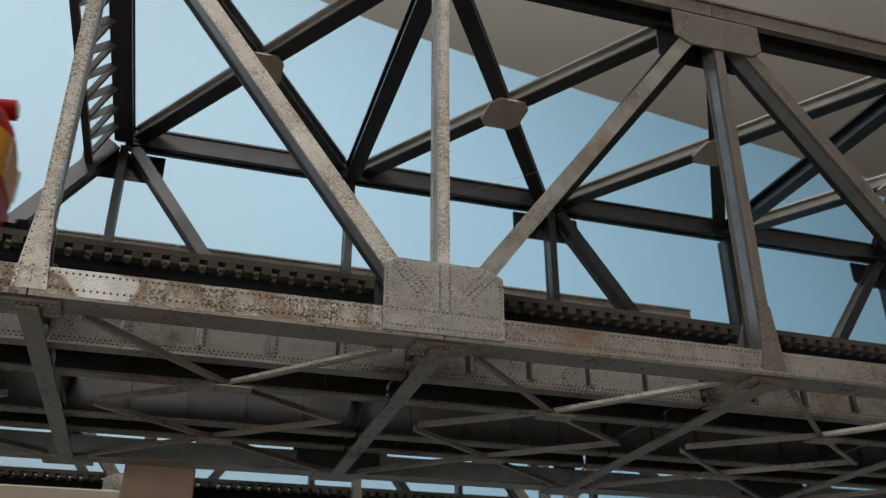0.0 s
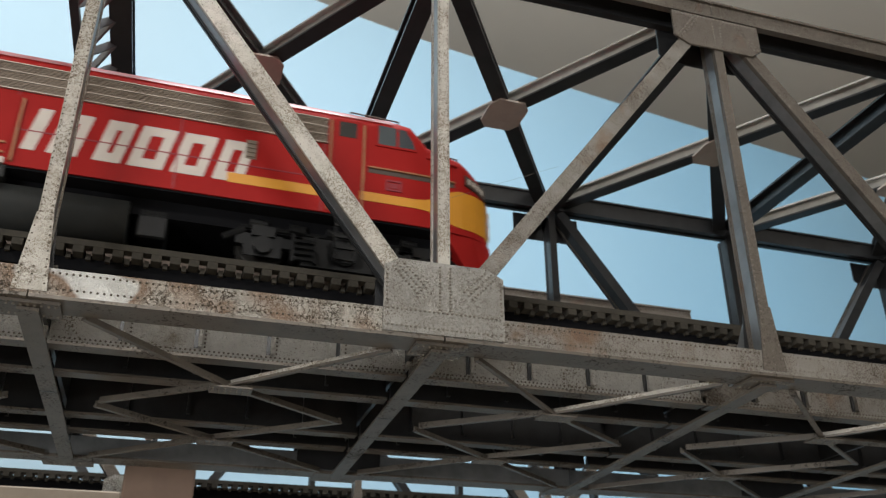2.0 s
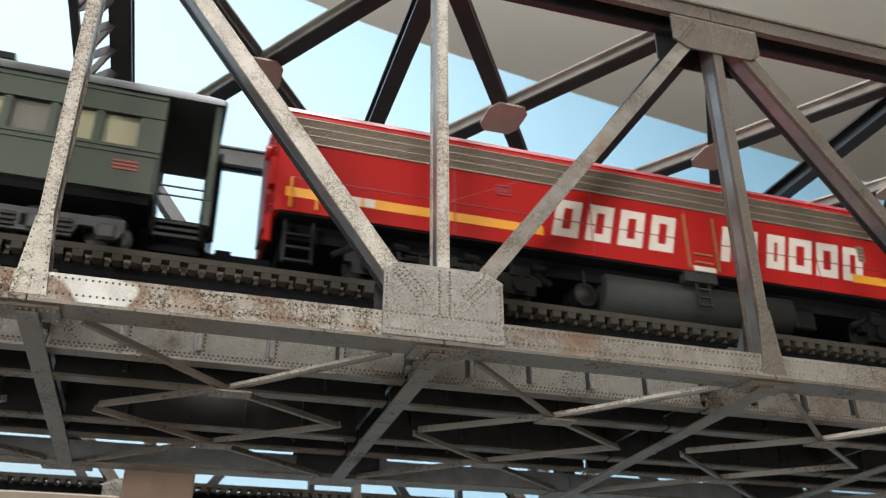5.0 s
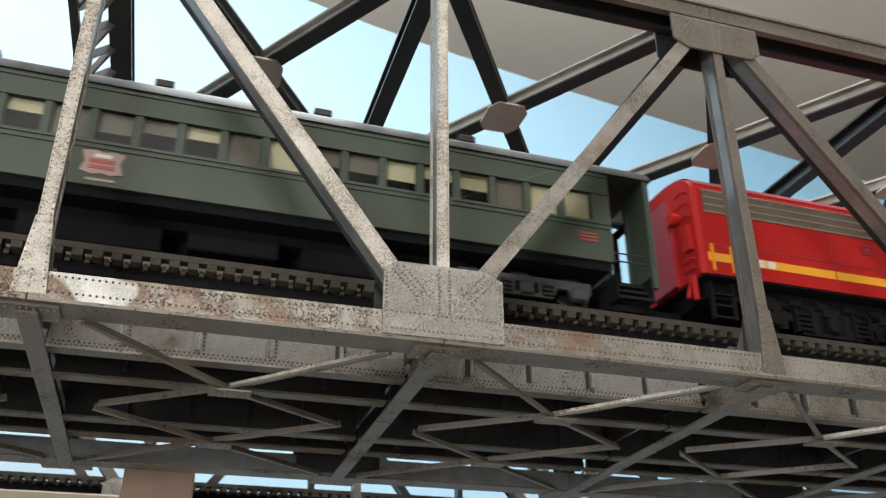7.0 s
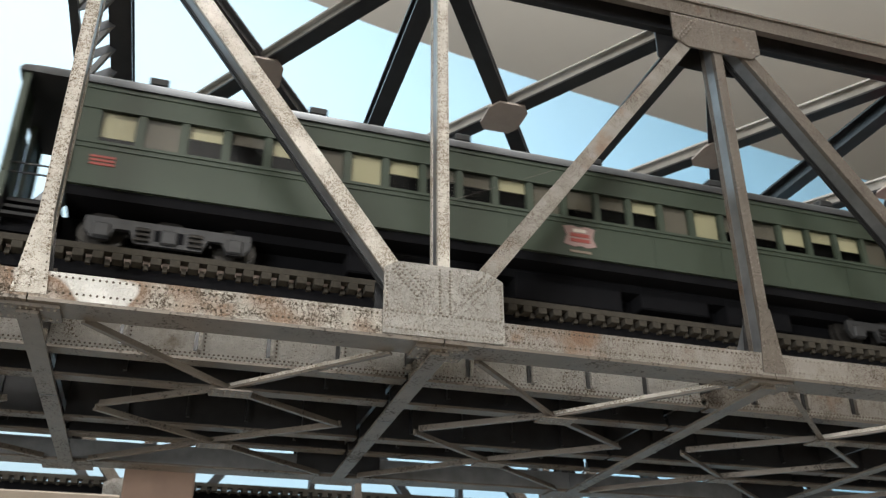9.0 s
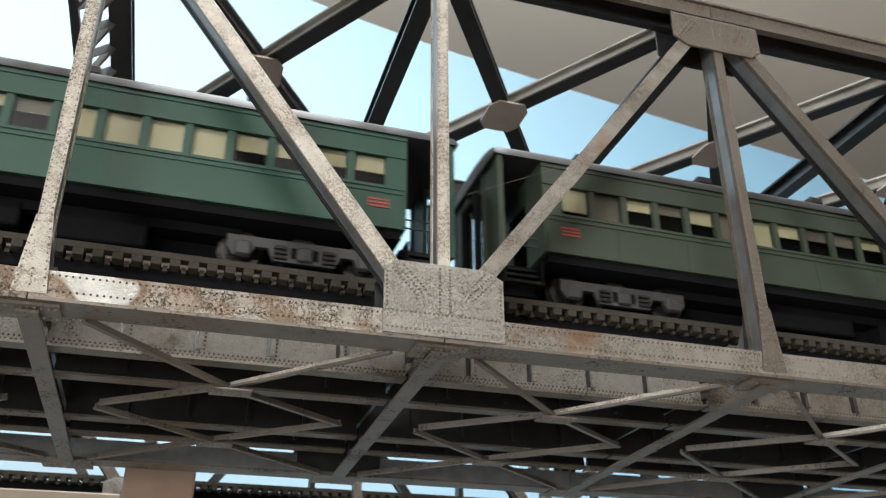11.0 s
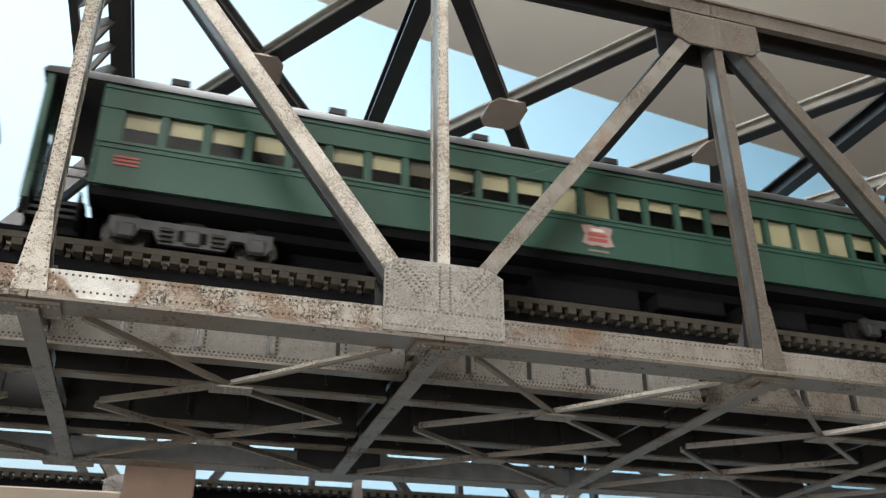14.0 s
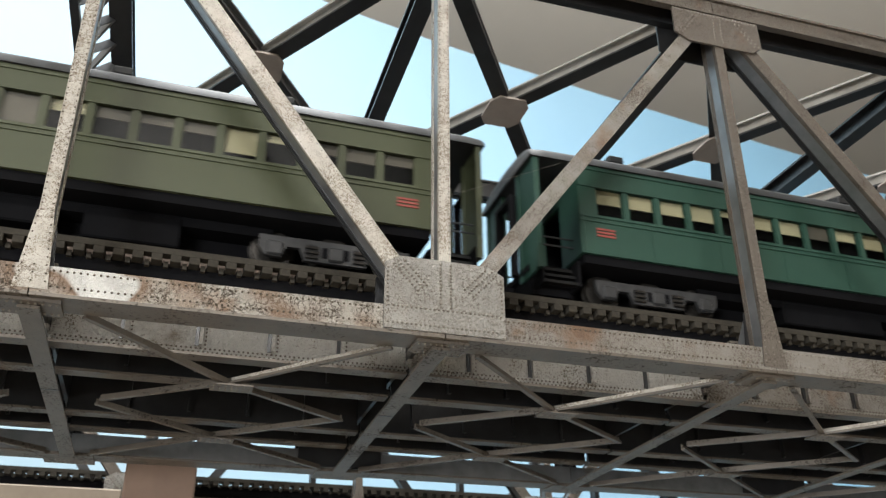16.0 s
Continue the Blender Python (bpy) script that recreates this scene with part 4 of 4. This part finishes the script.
    diesel_truck(loco, -206.0)
    bm = bmesh.new()
    cube(bm, -7, -1, -1.4, 1.4, 27.5, 30.2)
    cube(bm, -2.5, 0.5, -2.4, 1.6, 26.8, 31.0)
    part("front_coupler", bm, BLACK, loco)
    bm = bmesh.new()
    cube(bm, -262, -250, -1.6, 1.6, 27.5, 30.5)
    cube(bm, -264, -260, -2.4, 2.4, 26.8, 31.2)
    part("coupler", bm, BLACK, loco)
    return loco


def coach_truck(coach, x):
    for s in (-1, 1):
        y0, y1 = sorted((s * 12.3, s * 13.6))
        bm = bmesh.new()
        slab(bm, [(x - 19, 30.2), (x - 19, 27.0), (x - 17.4, 24.8), (x - 15.8, 24.6), (x - 13.5, 24.6), (x - 12.3, 27.6), (x - 9, 27.6), (x - 7.6, 24.4), (x + 7.6, 24.4),
                  (x + 9, 27.6), (x + 12.3, 27.6), (x + 13.5, 24.6), (x + 15.8, 24.6), (x + 17.4, 24.8), (x + 19, 27.0), (x + 19, 30.2)], y0, y1)
        side = part("bogie", bm, TRUCK_PALE, coach, "grey cast bogie sideframe")
        for k in (-1, 0, 1):
            y2, y3 = sorted((s * 13.4, s * 14.4))
            bm = bmesh.new()
            cube(bm, x + k * 15.2 - 2.0, x + k * 15.2 + 2.0, y2, y3, 24.8, 28.6)
            part("axle_box", bm, TRUCK_PALE, side, bevel=0.4)
        for k in (-1, 1):
            bm = bmesh.new()
            for j in range(3):
                tube(bm, (x + k * 6.0 - 1.6, s * 14.0, 25.4 + j * 1.3), (x + k * 6.0 + 1.6, s * 14.0, 25.4 + j * 1.3), 0.5, 6)
            part("spring", bm, WHEEL, side)
        y2, y3 = sorted((s * 13.5, s * 13.8))
        # A black plate on the sideframe gives the shade of an opening.
        bm = bmesh.new()
        cube(bm, x - 3.4, x + 3.4, y2, y3, 25.6, 28.4)
        part("opening_shade", bm, BLACK, side)
    for k in (-1, 0, 1):
        wheelset(coach, x + k * 15.2, 5.2)


def coach(paint, name_label, shades):
    """A heavyweight coach; shades tells how far each blind is drawn (below zero: a grey one). x = 0 is the leading end of its body, which runs back to -264.5."""
    co = thing("passenger_coach", name_label, "coach", "passenger coaches")
    L, W = 264.5, 18.5
    pitch, first, wide = 10.2, 5.5, 8.6
    count = 25
    for s in (-1, 1):
        y0, y1 = sorted((s * (W - 1.0), s * W))
        bm = bmesh.new()
        cube(bm, -L, 0, y0, y1, 35.5, 47.4)
        cube(bm, -L, 0, y0, y1, 56.4, 63.6)
        a, b = sorted((s * (W - 0.5), s * (W + 0.35)))
        cube(bm, -L, 0, a, b, 46.7, 47.4)
        cube(bm, -L, 0, a, b, 45.3, 45.7)
        cube(bm, -L, 0, a, b, 56.4, 56.9)
        cube(bm, -L, 0, a, b, 62.0, 62.6)
        edges = [0.0]
        for k in range(count):
            c = first + k * pitch
            edges += [c, c + wide]
        edges.append(L)
        for a0, a1 in zip(edges[0::2], edges[1::2]):
            cube(bm, -a1, -a0, y0, y1, 47.4, 56.4)
        for k in range(0, 264, 22):
            cube(bm, -k - 0.25, -k, *sorted((s * (W - 0.3), s * (W + 0.12))), 35.7, 45.3)
        part("side_wall", bm, paint, co)
        for k in range(count):
            c = first + k * pitch
            g0, g1 = sorted((s * (W - 0.9), s * (W - 0.6)))
            h0, h1 = sorted((s * (W - 1.9), s * (W - 1.6)))
            code = shades[k]
            grey, drop = code < 0, abs(code)
            bm = bmesh.new()
            cube(bm, -c - wide + 0.05, -c - 0.05, g0, g1, 47.45, 56.35)
            win = part("window", bm, GLASS, co)
            win.visible_shadow = False
            bm = bmesh.new()
            cube(bm, -c - wide - 0.5, -c + 0.5, h0, h1, 56.3 - 8.8 * drop, 57.0)
            part("window_shade", bm, BLIND if grey else SHADE, win)
            bm = bmesh.new()
            f0, f1 = sorted((s * (W - 1.2), s * (W - 0.45)))
            cube(bm, -c - wide, -c - wide + 0.35, f0, f1, 47.4, 56.4)
            cube(bm, -c - 0.35, -c, f0, f1, 47.4, 56.4)
            cube(bm, -c - wide + 0.35, -c - 0.35, f0, f1, 47.4, 48.0)
            part("window_frame", bm, paint, win)
        # emblem and name plates
        p0, p1 = sorted((s * W, s * (W + 0.22)))
        bm = bmesh.new()
        c = -L / 2 - 1.2
        slab(bm, [(c - 4.8, 44.4), (c - 3.9, 41.7), (c - 4.8, 39.0), (c - 2, 38.3), (c, 38.8), (c + 2, 38.3), (c + 4.8, 39.0), (c + 3.9, 41.7), (c + 4.8, 44.4), (c + 2, 44.8), (c, 44.4), (c - 2, 44.8)], p0, p1)
        emblem = part("emblem", bm, HERALD, co, "pink shield emblem with red bars")
        q0, q1 = sorted((s * (W + 0.2), s * (W + 0.34)))
        for z, w, mm in ((43.3, 1.9, WHITE), (41.9, 2.9, PLAQUE_RED), (40.3, 2.9, PLAQUE_RED)):
            bm = bmesh.new()
            cube(bm, c - w, c + w, q0, q1, z - 0.5, z + 0.5)
            part("emblem_bar", bm, mm, emblem)
        bm = bmesh.new()
        cube(bm, c - 3.2, c + 3.2, p0, p1, 36.6, 37.3)
        part("letter_bar", bm, SLAT, co)
        for e in (-4.6, -L + 10.5):
            bm = bmesh.new()
            for z in (41.2, 42.2, 43.2):
                cube(bm, e - 5.6, e, p0, p1, z - 0.3, z + 0.3)
            part("letter_bar", bm, PLAQUE_RED, co, "small red lettering bars")
    # roof
    bm = bmesh.new()
    prof = []
    for k in range(17):
        a = math.pi * k / 16
        prof.append((-(W + 0.7) * math.cos(a), 63.4 + 6.6 * math.sin(a) ** 0.75))
    rings = []
    for x, sc in ((14.2, 0.55), (13.6, 0.85), (9.5, 0.97), (3, 1), (-L - 3, 1), (-L - 9.5, 0.97), (-L - 13.6, 0.85), (-L - 14.2, 0.55)):
        rings.append([bm.verts.new((x * MM, y * MM, (63.4 + (z - 63.4) * sc) * MM)) for y, z in prof])
    for a, b in zip(rings, rings[1:]):
        for i in range(len(a) - 1):
            bm.faces.new((a[i], a[i + 1], b[i + 1], b[i]))
    for r in (rings[0], rings[-1]):
        bm.faces.new(r)
    bot = [(rings[0][0], rings[0][-1]), (rings[-1][0], rings[-1][-1])]
    bm.faces.new((bot[0][0], bot[0][1], bot[1][1], bot[1][0]))
    me = finish("roof", bm, ROOF)
    for f in me.polygons:
        f.use_smooth = abs(f.normal.z) < 0.99
    part("roof", me, ROOF, co, "black rounded roof")
    for k in range(6):
        bm = bmesh.new()
        x = -40.0 - k * 41.5
        cube(bm, x - 1.0, x + 1.0, -11.5, -8.5, 68.2, 70.6)
        cube(bm, x - 2.4, x + 2.4, -12.5, -7.5, 70.6, 72.8)
        part("roof_vent", bm, ROOF, co, bevel=0.25)
    # bulkheads, vestibules and steps
    for x, d in ((0, 1), (-L, -1)):
        bm = bmesh.new()
        a, b = sorted((x, x - d * 1.0))
        cube(bm, a, b, -W + 1.05, -6, 35.5, 63.4)
        cube(bm, a, b, 6, W - 1.05, 35.5, 63.4)
        cube(bm, a, b, -6, 6, 56, 63.4)
        part("bulkhead", bm, paint, co)
        e = x + d * 13.2
        bm = bmesh.new()
        for s in (-1, 1):
            y0, y1 = sorted((s * (W - 1.6), s * (W - 0.1)))
            cube(bm, *sorted((e, e - d * 1.6)), y0, y1, 29.5, 63.4)
            y0, y1 = sorted((s * 5.5, s * 7.4))
            cube(bm, *sorted((e, e - d * 1.4)), y0, y1, 29.5, 63.4)
            y0, y1 = sorted((s * 7.4, s * (W - 1.6)))
            cube(bm, *sorted((e - d * 0.4, e - d * 1.0)), y0, y1, 34.0, 63.4)
            cube(bm, *sorted((e - d * 0.4, e - d * 1.0)), y0, y1, 29.5, 34.0)
        part("end_frame", bm, paint, co)
        pieces = [("", lambda bm: cube(bm, *sorted((x, e)), -12, 12, 31.2, 33.0))]
        for s in (-1, 1):
            for k in range(3):
                span = sorted((s * (12 + k * 1.8), s * (13.8 + k * 1.8)))
                pieces.append(("step", lambda bm, k=k, span=span: cube(bm, *sorted((x + d * 1.2, e - d * 2.0)), *span, 31.0 - k * 2.6, 31.8 - k * 2.6), TRUCK))
            span = sorted((s * 12, s * 17.5))
            pieces.append(("step_side", lambda bm, span=span: cube(bm, *sorted((x + d * 0.6, x + d * 1.2)), *span, 25.5, 33)))
            pieces.append(("step_side", lambda bm, span=span: cube(bm, *sorted((e - d * 1.4, e - d * 2.0)), *span, 25.5, 33)))
        built("step_well", co, BLACK, pieces)

        for s in (-1, 1):
            y = s * (W + 0.25)
            bm = bmesh.new()
            tube(bm, (x - d * 0.8, y, 36.2), (x - d * 0.8, y, 47.0), 0.28, 6)
            tube(bm, (e - d * 0.7, y, 36.2), (e - d * 0.7, y, 47.0), 0.28, 6)
            for z in (36.2, 47.0):
                tube(bm, (x - d * 0.8, y, z), (x - d * 0.8, y - s * 0.9, z), 0.22, 6)
                tube(bm, (e - d * 0.7, y, z), (e - d * 0.7, y - s * 0.9, z), 0.22, 6)
            part("handrail", bm, paint, co)
            bm = bmesh.new()
            for z in (38.5, 41.0):
                tube(bm, (x + d * 0.5, s * 14.0, z), (e - d * 1.0, s * 14.0, z), 0.25, 6)
            part("safety_chain", bm, TRUCK_PALE, co)
        bm = bmesh.new()
        cube(bm, *sorted((x + d * 0.5, e - d * 1.0)), -11.5, 11.5, 24.5, 31.0)
        part("end_sill", bm, BLACK, co)

        def fold(k):
            f, w = e + d * (0.5 + k * 1.1), 5.4 + (0.6 if k % 2 else 0)
            hoop = [(-w, 32), (-w + 1.6, 32), (-w + 1.6, 56), (w - 1.6, 56), (w - 1.6, 32), (w, 32), (w, 57.5), (-w, 57.5)]

            def fill(bm):
                slab(bm, hoop, -0.45, 0.45)
                for v in bm.verts:
                    v.co = Vector((v.co.y + f * MM, v.co.x, v.co.z))

            return fill

        built("gangway", co, BLACK, [("bellows_fold", fold(k)) for k in range(2)], "black gangway bellows")
        bm = bmesh.new()
        cube(bm, *sorted((e, e + d * 7.6)), -1.4, 1.4, 27.2, 30.2)
        part("coupler", bm, BLACK, co)
    # floor, centre sill and underfloor boxes
    bm = bmesh.new()
    cube(bm, -L + 1, -1, -W + 1.1, W - 1.1, 33.0, 35.5)
    frame_part = part("underframe", bm, BLACK, co)
    bm = bmesh.new()
    cube(bm, -L, 0, -5, 5, 26.5, 33.0)
    part("centre_sill", bm, BLACK, frame_part)
    bm = bmesh.new()
    cube(bm, -L + 40, -40, -11, 11, 30.5, 33.0)
    part("floor_beam", bm, BLACK, frame_part)
    for x0, x1, z0 in ((-84, -62, 24.5), (-112, -90, 26), (-150, -118, 24.0), (-196, -160, 25.5)):
        bm = bmesh.new()
        cube(bm, x0, x1, -11.5, -5, z0, 32.5)
        part("equipment_box", bm, BLACK, co, bevel=0.4)
    # Black sheets added behind the panes stand for the unlit interior.
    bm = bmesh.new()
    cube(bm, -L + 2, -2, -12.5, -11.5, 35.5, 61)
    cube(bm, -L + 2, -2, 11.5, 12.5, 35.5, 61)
    part("dark_interior_sheet", bm, BLACK, co)
    coach_truck(co, -24.5)
    coach_truck(co, -L + 25.0)
    return co


GLASS = bpy.data.materials.new("window_glass")
GLASS.use_nodes = True
_n = GLASS.node_tree.nodes
_mixer, _clear, _gloss = _n.new("ShaderNodeMixShader"), _n.new("ShaderNodeBsdfTransparent"), _n.new("ShaderNodeBsdfGlossy")
_mixer.inputs[0].default_value = 0.007
_clear.inputs[0].default_value = (0.76, 0.76, 0.72, 1)
_gloss.inputs["Roughness"].default_value = 0.3
_l = GLASS.node_tree.links
_l.new(_clear.outputs[0], _mixer.inputs[1])
_l.new(_gloss.outputs[0], _mixer.inputs[2])
_l.new(_mixer.outputs[0], _n["Material Output"].inputs["Surface"])

bm = bmesh.new()
tube(bm, (1.6, 1.0, 36.4), (31.5, 2.0, 51.4), 0.028, 5)
tagged(new("cobweb_thread", finish("cobweb_thread", bm, BLIND)), "fine pale cobweb thread between post and diagonal", "cobweb")

OLIVE_SHADES = [1, 1, -1, .5, .35, .6, -.55, -.5, .95, -1, .35, -.4, -.6, -.9, .35, -.4, -.35, .4, 1, -1, .45, -.3, .35, -1, .75]
GREEN_SHADES = [.5, .5, .5, .5, 1, 1, 1, 1, -.4, .3, .3, .4, 1, .95, .45, .5, .35, -.45, .45, .42, .15, .5, .45, .45, .45]
MOSS_SHADES = [-.3, -.4, -.3, .2, .75, -.3, -.25, -.3, .3, -.9, -.3, .25, -1, -.35, .7, -.3, -.25, -.4, .3, -.3, -1, -.3, .25, -.35, -.3]
loco = diesel()
coaches = [(coach(OLIVE, "dark olive green heavyweight coach with half-drawn cream shades", OLIVE_SHADES), -376.8),
           (coach(GREEN, "bright green heavyweight coach with cream window shades", GREEN_SHADES), -680.2),
           (coach(MOSS, "yellowish olive heavyweight coach with mostly dark windows", MOSS_SHADES), -986.5)]


# ---- what moves ----
def on_track(x):
    """The train follows the track, which turns a little away and climbs a little towards the right."""
    run = x + 0.04
    return pose(x + 0.00038, (TRACK_Y + 0.07) * MM + run * 0.02, 0.00112 + run * 0.0019, 0, -0.11, 1.146)


def motions():
    key_times = [0.0, 1.0, 2.0, 4.2, 6.3, 9.2, 11.3, 16.0]
    dense = sorted(set([k * 0.5 for k in range(33)] + key_times))
    for ob, x0 in [(loco, -96.8)] + coaches:
        walk(ob, [(t, on_track(x0 * MM + dist(t))) for t in dense])
    tenths = [k * 0.1 for k in range(161)]
    for ob, x, z, r in WHEELS:
        walk(ob, [(t, pose(x * MM, 0, z * MM, 0, math.degrees(dist(t) / (r * MM)), 0)) for t in tenths])


motions()
